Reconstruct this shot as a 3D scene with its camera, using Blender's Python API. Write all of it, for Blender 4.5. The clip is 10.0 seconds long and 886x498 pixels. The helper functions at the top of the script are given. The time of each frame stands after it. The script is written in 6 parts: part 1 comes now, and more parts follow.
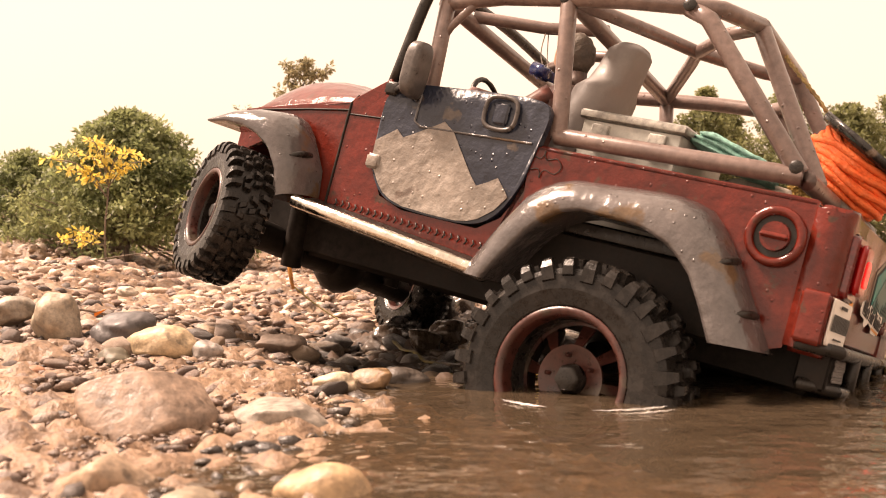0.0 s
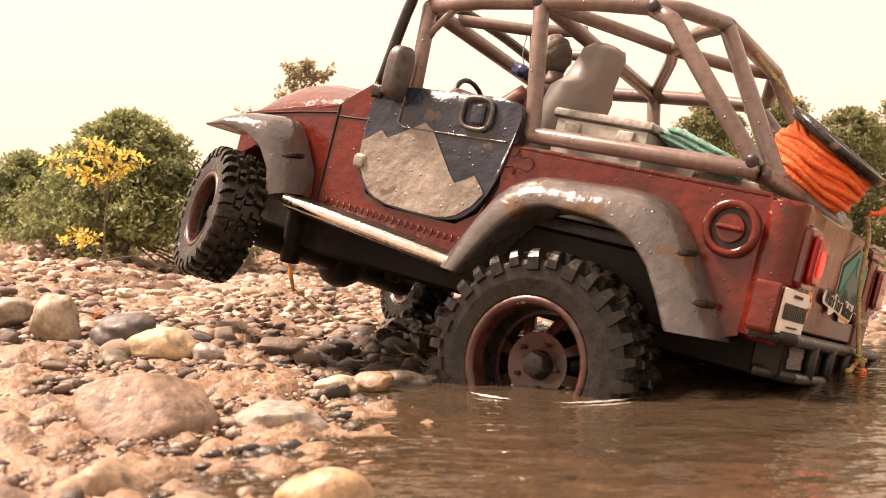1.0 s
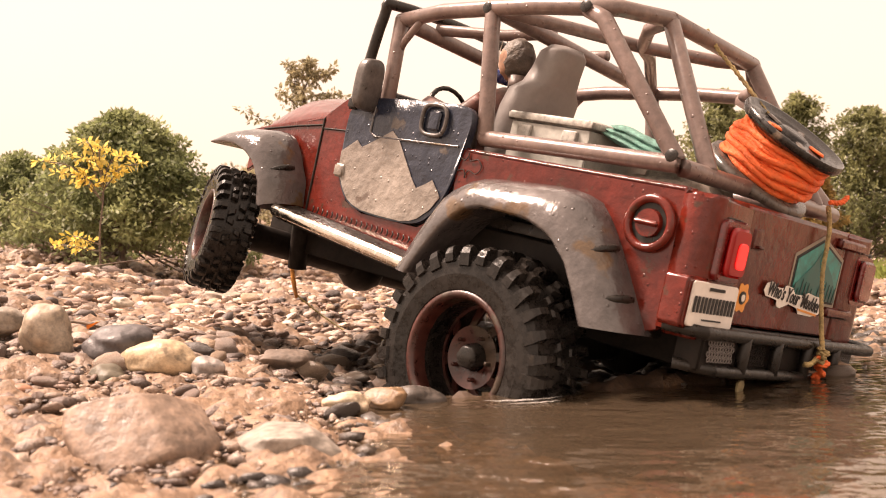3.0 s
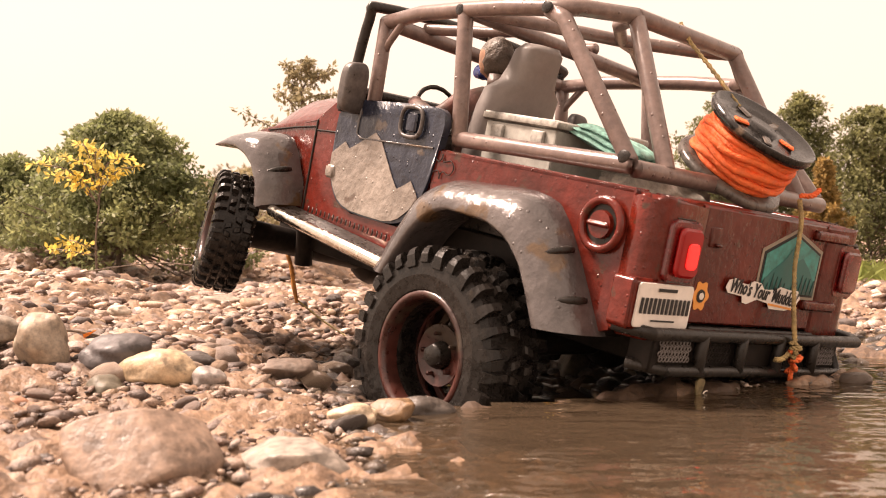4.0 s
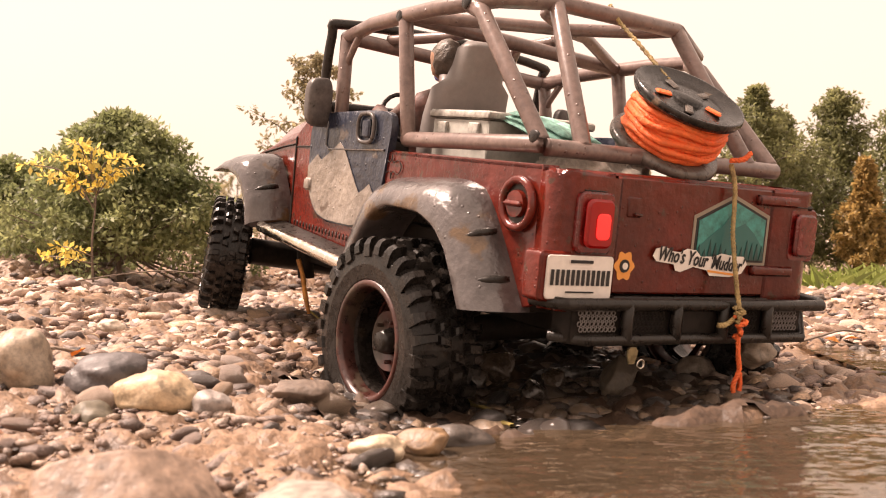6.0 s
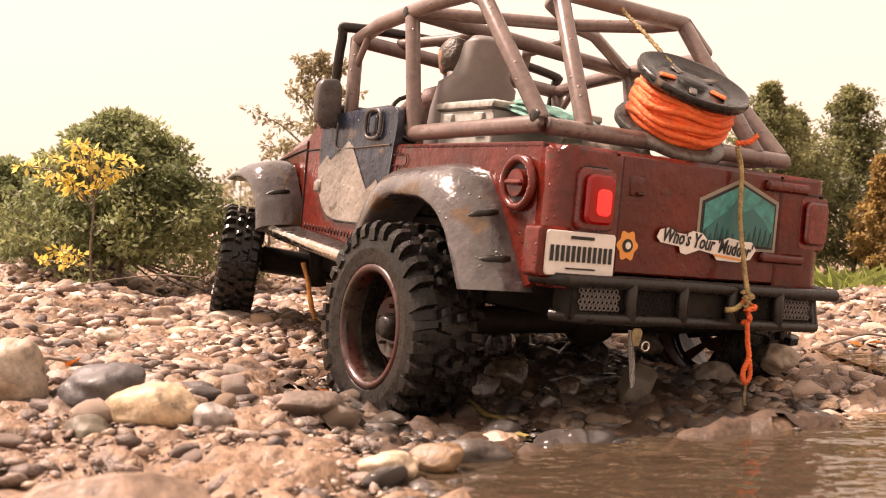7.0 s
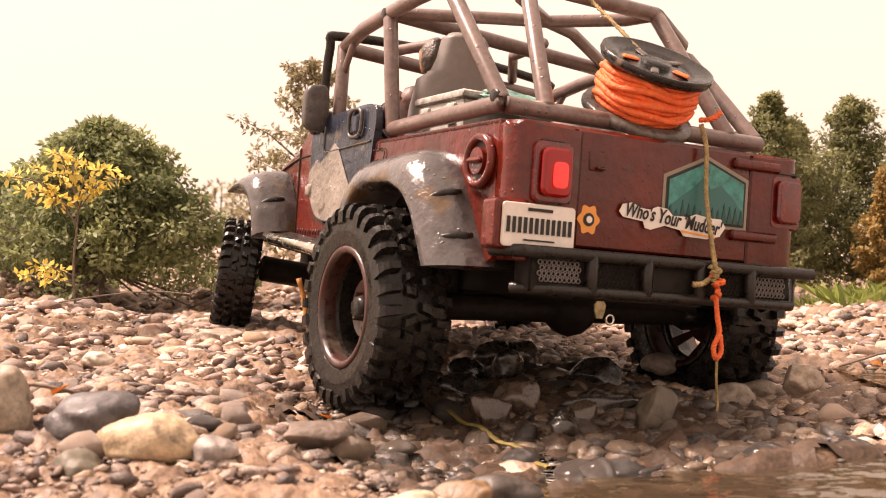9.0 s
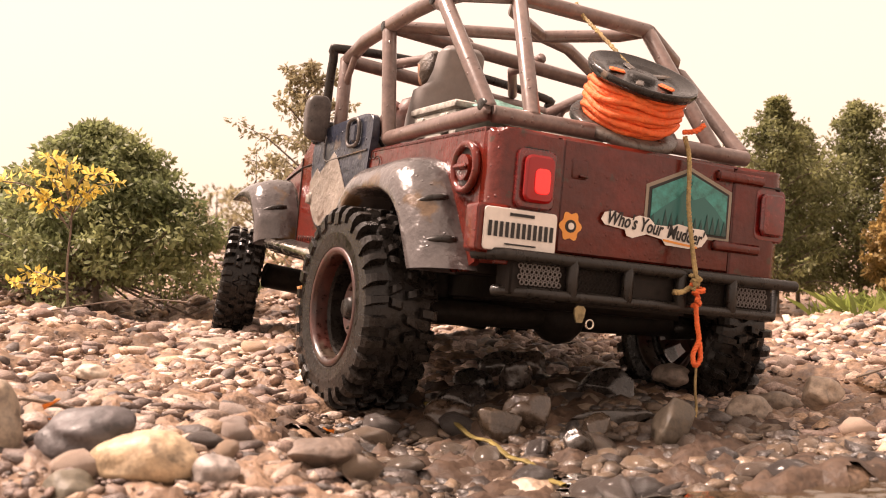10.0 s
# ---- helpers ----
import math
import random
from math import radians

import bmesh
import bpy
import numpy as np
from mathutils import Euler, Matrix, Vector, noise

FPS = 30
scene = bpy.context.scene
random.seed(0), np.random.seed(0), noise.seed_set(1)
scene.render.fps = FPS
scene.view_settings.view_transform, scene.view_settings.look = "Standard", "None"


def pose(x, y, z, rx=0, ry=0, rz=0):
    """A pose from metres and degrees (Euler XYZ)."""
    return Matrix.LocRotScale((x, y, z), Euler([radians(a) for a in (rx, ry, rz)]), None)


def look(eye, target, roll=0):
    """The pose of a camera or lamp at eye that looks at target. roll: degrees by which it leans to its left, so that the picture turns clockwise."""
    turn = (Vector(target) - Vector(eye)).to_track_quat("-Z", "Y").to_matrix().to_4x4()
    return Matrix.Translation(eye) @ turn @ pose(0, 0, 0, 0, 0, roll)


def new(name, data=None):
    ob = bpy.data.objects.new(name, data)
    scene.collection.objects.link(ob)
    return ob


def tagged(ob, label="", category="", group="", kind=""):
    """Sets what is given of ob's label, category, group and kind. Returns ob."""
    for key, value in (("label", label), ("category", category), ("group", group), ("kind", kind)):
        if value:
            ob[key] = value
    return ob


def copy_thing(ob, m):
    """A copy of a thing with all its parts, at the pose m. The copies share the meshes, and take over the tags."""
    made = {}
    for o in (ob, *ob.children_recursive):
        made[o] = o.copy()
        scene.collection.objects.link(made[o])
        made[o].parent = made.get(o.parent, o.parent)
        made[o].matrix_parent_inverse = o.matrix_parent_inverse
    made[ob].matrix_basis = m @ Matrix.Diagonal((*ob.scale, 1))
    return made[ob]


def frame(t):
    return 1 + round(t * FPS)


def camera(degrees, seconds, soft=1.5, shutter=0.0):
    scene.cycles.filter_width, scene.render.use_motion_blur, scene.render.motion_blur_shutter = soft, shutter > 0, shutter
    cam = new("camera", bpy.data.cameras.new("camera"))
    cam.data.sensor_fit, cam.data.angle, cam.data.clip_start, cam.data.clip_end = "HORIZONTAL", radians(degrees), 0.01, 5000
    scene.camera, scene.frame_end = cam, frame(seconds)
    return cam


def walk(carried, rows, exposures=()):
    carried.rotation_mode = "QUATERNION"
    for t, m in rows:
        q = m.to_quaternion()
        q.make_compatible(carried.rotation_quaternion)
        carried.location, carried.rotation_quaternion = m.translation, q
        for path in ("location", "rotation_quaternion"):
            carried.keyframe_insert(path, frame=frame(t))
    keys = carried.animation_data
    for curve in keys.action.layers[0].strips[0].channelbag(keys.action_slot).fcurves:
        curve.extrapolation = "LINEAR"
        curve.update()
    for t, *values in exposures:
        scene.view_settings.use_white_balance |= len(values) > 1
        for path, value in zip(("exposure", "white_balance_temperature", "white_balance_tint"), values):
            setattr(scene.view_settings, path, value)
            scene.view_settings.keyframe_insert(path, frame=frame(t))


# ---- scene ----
CAMERA_ROWS = [
    (0, pose(0, -0, 0.0839, 87.956, -0.001, 0)),
    (0.5, pose(-0.0007, 0.0014, 0.0834, 88.055, -0.133, -0.021)),
    (1, pose(-0.0017, 0.0051, 0.0833, 88.116, -0.208, -0.03)),
    (1.5, pose(-0.0034, 0.0112, 0.0835, 88.138, -0.23, -0.051)),
    (2, pose(-0.0052, 0.0191, 0.0838, 88.156, -0.228, -0.069)),
    (2.5, pose(-0.0072, 0.0285, 0.0843, 88.16, -0.214, -0.073)),
    (3, pose(-0.0096, 0.0386, 0.0851, 88.156, -0.171, -0.119)),
    (4.5, pose(-0.0182, 0.0655, 0.088, 88.138, 0.018, -0.431)),
    (5, pose(-0.0211, 0.0829, 0.0872, 88.239, 0.009, -0.307)),
    (5.5, pose(-0.0239, 0.1015, 0.086, 88.358, 0.03, -0.139)),
    (7, pose(-0.03, 0.1409, 0.0868, 88.41, 0.383, 0.143)),
    (7.5, pose(-0.0331, 0.1499, 0.0877, 88.442, 0.423, -0.021)),
    (8, pose(-0.0378, 0.1572, 0.0884, 88.567, 0.411, -0.407)),
    (8.5, pose(-0.0424, 0.1647, 0.0884, 88.789, 0.365, -0.787)),
    (9, pose(-0.0457, 0.1736, 0.0887, 88.966, 0.296, -1.006)),
    (9.5, pose(-0.0489, 0.1836, 0.089, 89.117, 0.255, -1.155)),
    (10, pose(-0.0518, 0.1947, 0.089, 89.262, 0.212, -1.28)),
]
K = 1.25          # toy's own units to metres
JEEP_ROWS = [
    (0, pose(0.1165, 0.6125, -0.0098, 9.79, -11.55, 148.38)),
    (0.5, pose(0.1117, 0.625, -0.0074, 9.9, -10.99, 146.78)),
    (1, pose(0.1075, 0.6394, -0.0048, 8.85, -10.99, 145.7)),
    (1.5, pose(0.1036, 0.6468, -0.004, 8.57, -10.85, 143.71)),
    (2, pose(0.1006, 0.6568, -0.0039, 9.16, -10.28, 142.04)),
    (2.5, pose(0.0944, 0.6621, -0.003, 8.73, -9.69, 138.7)),
    (3, pose(0.086, 0.6775, -0.0013, 7.81, -9.34, 135.77)),
    (4.5, pose(0.0652, 0.7157, 0.0053, 4.18, -9.67, 127.77)),
    (5, pose(0.0521, 0.7423, 0.007, 2.48, -8.87, 125.46)),
    (5.5, pose(0.0451, 0.7622, 0.0102, 2.39, -7.21, 124.54)),
    (7, pose(0.0405, 0.7872, 0.017, 4.84, -2.8, 121.79)),
    (7.5, pose(0.0383, 0.794, 0.0206, 5.56, -1.5, 120.82)),
    (8, pose(0.0355, 0.8004, 0.0259, 5.4, -0.44, 119.47)),
    (8.5, pose(0.0317, 0.8098, 0.0302, 5.33, 0.14, 118.65)),
    (9, pose(0.0273, 0.8219, 0.0314, 5.02, 0.27, 117.5)),
    (9.5, pose(0.0229, 0.8385, 0.0312, 5.52, 1.04, 116.5)),
    (10, pose(0.0189, 0.8555, 0.0298, 6.38, 0.7, 115.83)),
]


def at_time(rows, t):
    """The pose between two rows of a path."""
    for (a, m), (b, n) in zip(rows, rows[1:]):
        if a <= t <= b:
            return m.lerp(n, (t - a) / (b - a))
    return rows[-1][1]


cam = camera(43, 10.0, soft=1.0)
cam.data.dof.use_dof, cam.data.dof.focus_distance, cam.data.dof.aperture_fstop = True, 0.66, 25.0
walk(cam, CAMERA_ROWS, [(0, 1.13, 7600, 24), (2.5, 1.12, 7200, 24), (10, 1.02, 7050, 26)])

# ---- sky and sun: a bright overcast day ----
world = bpy.data.worlds.new("overcast_sky")
scene.world = world
world.use_nodes = True
wn, wl = world.node_tree.nodes, world.node_tree.links
wn.clear()
w_sky = wn.new("ShaderNodeTexSky")
w_sky.sky_type, w_sky.sun_disc = "NISHITA", False
w_sky.sun_elevation, w_sky.sun_rotation = radians(55), radians(-63)
w_sky.dust_density = 5.0
w_scale = wn.new("ShaderNodeMix")
w_scale.data_type = "RGBA"
w_scale.inputs[0].default_value = 0.985
w_scale.inputs[7].default_value = (0.590, 0.492, 0.382, 1)      # even cloud cover
w_back, w_out = wn.new("ShaderNodeBackground"), wn.new("ShaderNodeOutputWorld")
w_back.inputs[1].default_value = 1.0
wl.new(w_sky.outputs[0], w_scale.inputs[6])
wl.new(w_scale.outputs[2], w_back.inputs[0])
wl.new(w_back.outputs[0], w_out.inputs[0])
sun = new("sun", bpy.data.lights.new("sun", "SUN"))
sun.data.energy, sun.data.angle, sun.data.color = 5.0, radians(14), (1, 0.86, 0.72)
sun.matrix_world = look((-0.62, 0.60, 1.0), (0, 0.4, 0))


# ---- materials ----
def material(name, base, rough=0.6, metal=0.0, second=None, scale=20.0, amount=0.6, bump=0.2, bump_scale=None,
             spots=None, spot_scale=60.0, spot_size=0.6, vary=None, coat=0.0, drops=0.0, shine=0.5, grime=0.8):
    """Base colour broken by noise at two scales, optional dirt spots, relief; vary: 'object' or 'island' brightness change."""
    m = bpy.data.materials.new(name)
    m.use_nodes = True
    n, l = m.node_tree.nodes, m.node_tree.links
    b = n["Principled BSDF"]
    b.inputs["Roughness"].default_value, b.inputs["Metallic"].default_value = rough, metal
    b.inputs["Coat Weight"].default_value, b.inputs["Specular IOR Level"].default_value = coat, shine
    b.inputs["Coat Roughness"].default_value = 0.15
    co = n.new("ShaderNodeTexCoord")
    no = n.new("ShaderNodeTexNoise")
    no.inputs["Scale"].default_value, no.inputs["Detail"].default_value = scale, 6
    l.new(co.outputs["Object"], no.inputs["Vector"])
    ramp = n.new("ShaderNodeValToRGB")
    ramp.color_ramp.elements[0].position, ramp.color_ramp.elements[1].position = 0.5 - 0.3 * amount, 0.5 + 0.3 * amount
    ramp.color_ramp.elements[0].color = (*base, 1)
    ramp.color_ramp.elements[1].color = (*(second or [min(1, c * 1.4) for c in base]), 1)
    l.new(no.outputs["Fac"], ramp.inputs[0])
    colour = ramp.outputs[0]
    if spots:
        sp = n.new("ShaderNodeTexNoise")
        sp.inputs["Scale"].default_value, sp.inputs["Detail"].default_value = spot_scale, 5
        l.new(co.outputs["Object"], sp.inputs["Vector"])
        cut = n.new("ShaderNodeMapRange")
        cut.inputs[1].default_value, cut.inputs[2].default_value = spot_size, spot_size + 0.05
        l.new(sp.outputs["Fac"], cut.inputs[0])
        mix = n.new("ShaderNodeMix")
        mix.data_type = "RGBA"
        mix.inputs[7].default_value = (*spots, 1)
        l.new(cut.outputs[0], mix.inputs[0])
        l.new(colour, mix.inputs[6])
        colour = mix.outputs[2]
    if grime:       # fine specks and streaks of dust
        gn, gr, gm = n.new("ShaderNodeTexNoise"), n.new("ShaderNodeMapRange"), n.new("ShaderNodeMix")
        gn.inputs["Scale"].default_value, gn.inputs["Detail"].default_value, gn.inputs["Roughness"].default_value = 210, 8, 0.7
        l.new(co.outputs["Object"], gn.inputs["Vector"])
        gr.inputs[1].default_value, gr.inputs[2].default_value, gr.inputs[3].default_value, gr.inputs[4].default_value = 0.36, 0.66, 0.5, 1.55
        l.new(gn.outputs["Fac"], gr.inputs[0])
        gm.data_type, gm.blend_type = "RGBA", "MULTIPLY"
        gm.inputs[0].default_value = grime
        l.new(colour, gm.inputs[6])
        l.new(gr.outputs[0], gm.inputs[7])
        colour = gm.outputs[2]
        if not drops:
            rr = n.new("ShaderNodeMapRange")
            rr.inputs[1].default_value, rr.inputs[2].default_value = 0.35, 0.65
            rr.inputs[3].default_value, rr.inputs[4].default_value = max(0.05, rough - 0.12), min(1, rough + 0.2)
            l.new(gn.outputs["Fac"], rr.inputs[0])
            l.new(rr.outputs[0], b.inputs["Roughness"])
    if vary:
        src = n.new("ShaderNodeObjectInfo") if vary == "object" else n.new("ShaderNodeNewGeometry")
        out = src.outputs["Random"] if vary == "object" else src.outputs["Random Per Island"]
        hs = n.new("ShaderNodeMapRange")
        hs.inputs[3].default_value, hs.inputs[4].default_value = 0.65, 1.35
        l.new(out, hs.inputs[0])
        mul = n.new("ShaderNodeMix")
        mul.data_type, mul.blend_type = "RGBA", "MULTIPLY"
        mul.inputs[0].default_value = 1
        l.new(colour, mul.inputs[6])
        l.new(hs.outputs[0], mul.inputs[7])
        colour = mul.outputs[2]
    l.new(colour, b.inputs["Base Color"])
    bead = None
    if drops:       # beads of water
        vo, near = n.new("ShaderNodeTexVoronoi"), n.new("ShaderNodeMapRange")
        vo.inputs["Scale"].default_value = drops
        l.new(co.outputs["Object"], vo.inputs["Vector"])
        near.interpolation_type = "SMOOTHERSTEP"
        near.inputs[1].default_value, near.inputs[2].default_value = 0.30, 0.06
        l.new(vo.outputs["Distance"], near.inputs[0])
        some = n.new("ShaderNodeMath")
        some.operation = "GREATER_THAN"
        some.inputs[1].default_value = 0.78
        sepa = n.new("ShaderNodeSeparateColor")
        l.new(vo.outputs["Color"], sepa.inputs[0])
        l.new(sepa.outputs[0], some.inputs[0])
        both = n.new("ShaderNodeMath")
        both.operation = "MULTIPLY"
        l.new(near.outputs[0], both.inputs[0])
        l.new(some.outputs[0], both.inputs[1])
        bead = n.new("ShaderNodeBump")
        bead.inputs["Strength"].default_value, bead.inputs["Distance"].default_value = 0.6, 0.0009
        l.new(both.outputs[0], bead.inputs["Height"])
        wetr = n.new("ShaderNodeMapRange")
        wetr.inputs[3].default_value, wetr.inputs[4].default_value = rough, max(0.14, rough * 0.7)
        l.new(both.outputs[0], wetr.inputs[0])
        l.new(wetr.outputs[0], b.inputs["Roughness"])
        l.new(bead.outputs[0], b.inputs["Normal"])
    if bump:
        bu, bn = n.new("ShaderNodeBump"), n.new("ShaderNodeTexNoise")
        bn.inputs["Scale"].default_value, bn.inputs["Detail"].default_value = bump_scale or scale * 4, 8
        bu.inputs["Strength"].default_value, bu.inputs["Distance"].default_value = bump, 0.002
        l.new(co.outputs["Object"], bn.inputs["Vector"])
        l.new(bn.outputs["Fac"], bu.inputs["Height"])
        if bead:
            l.new(bead.outputs[0], bu.inputs["Normal"])
        l.new(bu.outputs[0], b.inputs["Normal"])
    return m


def stone_material(name, palette, vary, rough, coat=0.0):
    """River pebbles: each takes its own colour from the palette, with speckle and faint bands."""
    m = bpy.data.materials.new(name)
    m.use_nodes = True
    n, l = m.node_tree.nodes, m.node_tree.links
    b = n["Principled BSDF"]
    b.inputs["Roughness"].default_value, b.inputs["Coat Weight"].default_value = rough, coat
    b.inputs["Coat Roughness"].default_value = 0.12
    src = n.new("ShaderNodeObjectInfo") if vary == "object" else n.new("ShaderNodeNewGeometry")
    out = src.outputs["Random"] if vary == "object" else src.outputs["Random Per Island"]
    ramp = n.new("ShaderNodeValToRGB")
    ramp.color_ramp.interpolation = "CONSTANT"
    while len(ramp.color_ramp.elements) < len(palette):
        ramp.color_ramp.elements.new(0.5)
    for i, c in enumerate(palette):
        ramp.color_ramp.elements[i].position = i / len(palette)
        ramp.color_ramp.elements[i].color = (*c, 1)
    l.new(out, ramp.inputs[0])
    co = n.new("ShaderNodeTexCoord")
    add = n.new("ShaderNodeVectorMath")
    l.new(co.outputs["Object"], add.inputs[0])
    l.new(out, add.inputs[1])
    fine, broad = n.new("ShaderNodeTexNoise"), n.new("ShaderNodeTexNoise")
    fine.inputs["Scale"].default_value, fine.inputs["Detail"].default_value = 900, 4
    broad.inputs["Scale"].default_value, broad.inputs["Detail"].default_value = 130, 5
    l.new(add.outputs[0], fine.inputs["Vector"])
    l.new(add.outputs[0], broad.inputs["Vector"])
    sm = n.new("ShaderNodeMath")
    sm.operation = "ADD"
    l.new(fine.outputs["Fac"], sm.inputs[0])
    l.new(broad.outputs["Fac"], sm.inputs[1])
    mr = n.new("ShaderNodeMapRange")
    mr.inputs[1].default_value, mr.inputs[2].default_value = 0.7, 1.3
    mr.inputs[3].default_value, mr.inputs[4].default_value = 0.45, 1.5
    l.new(sm.outputs[0], mr.inputs[0])
    mul = n.new("ShaderNodeMix")
    mul.data_type, mul.blend_type = "RGBA", "MULTIPLY"
    mul.inputs[0].default_value = 1
    l.new(ramp.outputs[0], mul.inputs[6])
    l.new(mr.outputs[0], mul.inputs[7])
    l.new(mul.outputs[2], b.inputs["Base Color"])
    bu = n.new("ShaderNodeBump")
    bu.inputs["Strength"].default_value, bu.inputs["Distance"].default_value = 0.6, 0.0012
    l.new(sm.outputs[0], bu.inputs["Height"])
    l.new(bu.outputs[0], b.inputs["Normal"])
    return m


def plain(name, base, rough=0.5, emit=0.0, metal=0.0):
    m = bpy.data.materials.new(name)
    m.use_nodes = True
    b = m.node_tree.nodes["Principled BSDF"]
    b.inputs["Base Color"].default_value = (*base, 1)
    b.inputs["Roughness"].default_value, b.inputs["Metallic"].default_value = rough, metal
    if emit:
        b.inputs["Emission Color"].default_value = (*base, 1)
        b.inputs["Emission Strength"].default_value = emit
    return m


DRY = [(0.382, 0.288, 0.226), (0.259, 0.187, 0.143), (0.230, 0.173, 0.140), (0.143, 0.104, 0.087), (0.366, 0.284, 0.231), (0.107, 0.077, 0.065),
       (0.204, 0.144, 0.113), (0.295, 0.231, 0.195), (0.278, 0.192, 0.129), (0.062, 0.049, 0.043), (0.238, 0.177, 0.149), (0.153, 0.100, 0.077)]
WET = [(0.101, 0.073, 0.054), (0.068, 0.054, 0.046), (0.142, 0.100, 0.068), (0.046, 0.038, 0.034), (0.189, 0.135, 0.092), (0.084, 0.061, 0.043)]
M_STONE_SMALL = stone_material("pebble_mix", DRY, "island", 0.55)
# lighter copy of DRY: dryness and brighter light, both held in the colour
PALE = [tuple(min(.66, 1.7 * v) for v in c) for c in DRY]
M_PALE_SMALL = stone_material("pale_pebble_mix", PALE, "island", 0.6)
M_PALE_PIECE = stone_material("pale_pebble_single", PALE, "object", 0.6)
M_STONE_PIECE = stone_material("pebble_single", DRY, "object", 0.5)
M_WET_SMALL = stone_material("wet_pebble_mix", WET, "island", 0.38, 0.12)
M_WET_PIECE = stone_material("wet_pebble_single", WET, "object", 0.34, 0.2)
M_RED = material("red_paint", (0.138, 0.015, 0.008), 0.20, second=(0.060, 0.010, 0.006), scale=17, bump=0.8, bump_scale=120,
                 spots=(0.060, 0.026, 0.016), spot_scale=95, spot_size=0.63, coat=0.6, drops=290, grime=0.3, shine=0.16)
M_BLUE = material("navy_paint", (0.011, 0.015, 0.028), 0.28, second=(0.024, 0.029, 0.045), scale=30, bump=0.9, bump_scale=110,
                  spots=(0.085, 0.068, 0.058), spot_scale=80, spot_size=0.62, coat=0.12, drops=290, grime=0.4)
M_MUD = material("dry_mud_beige", (0.285, 0.248, 0.215), 0.36, second=(0.185, 0.158, 0.135), scale=26, bump=1.0, bump_scale=110,
                 spots=(0.115, 0.085, 0.068), spot_scale=70, spot_size=0.64, drops=290, grime=0.35, coat=0.2)
M_FLARE = material("muddy_grey_plastic", (0.040, 0.035, 0.035), 0.16, second=(0.130, 0.113, 0.108), scale=19, amount=0.6, bump=0.9, bump_scale=95,
                   spots=(0.105, 0.064, 0.034), spot_scale=38, spot_size=0.60, coat=0.55, drops=290, grime=0.3)
M_CAGE = material("brown_grey_tube_paint", (0.135, 0.092, 0.080), 0.33, second=(0.19, 0.135, 0.118), scale=26, bump=0.12, bump_scale=180, coat=0.3, drops=290, grime=0.45)
M_BLACK = material("black_plastic", (0.014, 0.012, 0.010), 0.30, second=(0.022, 0.018, 0.015), scale=40, bump=0.2, shine=0.35)
M_CHASSIS = material("chassis_black", (0.015, 0.012, 0.010), 0.5, second=(0.024, 0.019, 0.016), scale=30, bump=0.2, shine=0.15)
M_TYRE = material("wet_rubber", (0.009, 0.008, 0.007), 0.24, second=(0.017, 0.014, 0.012), scale=45, bump=0.35, bump_scale=120,
                  spots=(0.030, 0.023, 0.017), spot_scale=60, spot_size=0.66, shine=0.28)
M_RIM = material("maroon_rim", (0.062, 0.016, 0.011), 0.34, second=(0.030, 0.012, 0.009), scale=40, bump=0.15, coat=0.2,
                 spots=(0.045, 0.030, 0.020), spot_scale=50, spot_size=0.55)
M_CHROME = material("scuffed_chrome", (0.72, 0.67, 0.58), 0.12, 1.0, second=(0.60, 0.55, 0.47), scale=60, bump=0.05, grime=0.3,
                    spots=(0.16, 0.12, 0.08), spot_scale=70, spot_size=0.70)
M_SEAT = material("grey_seat_plastic", (0.165, 0.145, 0.137), 0.45, second=(0.20, 0.18, 0.168), scale=25, bump=0.1, grime=0.2)
M_COOLER = material("grey_green_box", (0.36, 0.355, 0.32), 0.4, second=(0.43, 0.42, 0.38), scale=30, bump=0.08, grime=0.3)
M_LID = material("box_lid_grey", (0.42, 0.40, 0.36), 0.4, second=(0.34, 0.33, 0.30), scale=30, bump=0.08)
M_TEAL = material("teal_cloth", (0.16, 0.37, 0.31), 0.75, second=(0.26, 0.50, 0.43), scale=30, bump=0.5, bump_scale=240)
M_CLOTH = material("pale_cloth", (0.50, 0.44, 0.38), 0.8, second=(0.38, 0.33, 0.28), scale=40, bump=0.4)
M_ORANGE = material("orange_twine", (0.90, 0.19, 0.05), 0.6, second=(0.80, 0.12, 0.025), grime=0.3, scale=90, bump=0.6, bump_scale=600)
M_YELLOW_ROPE = material("yellow_grey_rope", (0.42, 0.31, 0.14), 0.7, second=(0.30, 0.21, 0.09), scale=120, bump=0.6, bump_scale=700)
M_SPOOL = material("spool_black", (0.010, 0.009, 0.008), 0.22, second=(0.02, 0.017, 0.015), scale=30, bump=0.08,
                   spots=(0.14, 0.10, 0.07), spot_scale=60, spot_size=0.66)
M_SPOOL_LOW = material("spool_grey", (0.055, 0.045, 0.038), 0.3, second=(0.12, 0.095, 0.078), scale=40, bump=0.2)
M_LAMP = plain("lit_red_lamp", (1.0, 0.030, 0.024), 0.2, 0.55)
M_LENS_LIT = plain("lit_red_lens", (0.26, 0.006, 0.005), 0.12, 0.08)
M_LENS = material("dark_red_lens", (0.15, 0.009, 0.007), 0.12, second=(0.10, 0.007, 0.006), scale=60, bump=0.05, coat=0.6)
M_PLATE = material("white_plate", (0.76, 0.70, 0.64), 0.45, second=(0.70, 0.64, 0.58), scale=50, bump=0.05, grime=0.12)
M_INK = plain("black_ink", (0.015, 0.013, 0.012), 0.6)
M_DECAL_TEAL = material("decal_teal", (0.03, 0.19, 0.17), 0.4, second=(0.045, 0.25, 0.22), scale=40, bump=0.03)
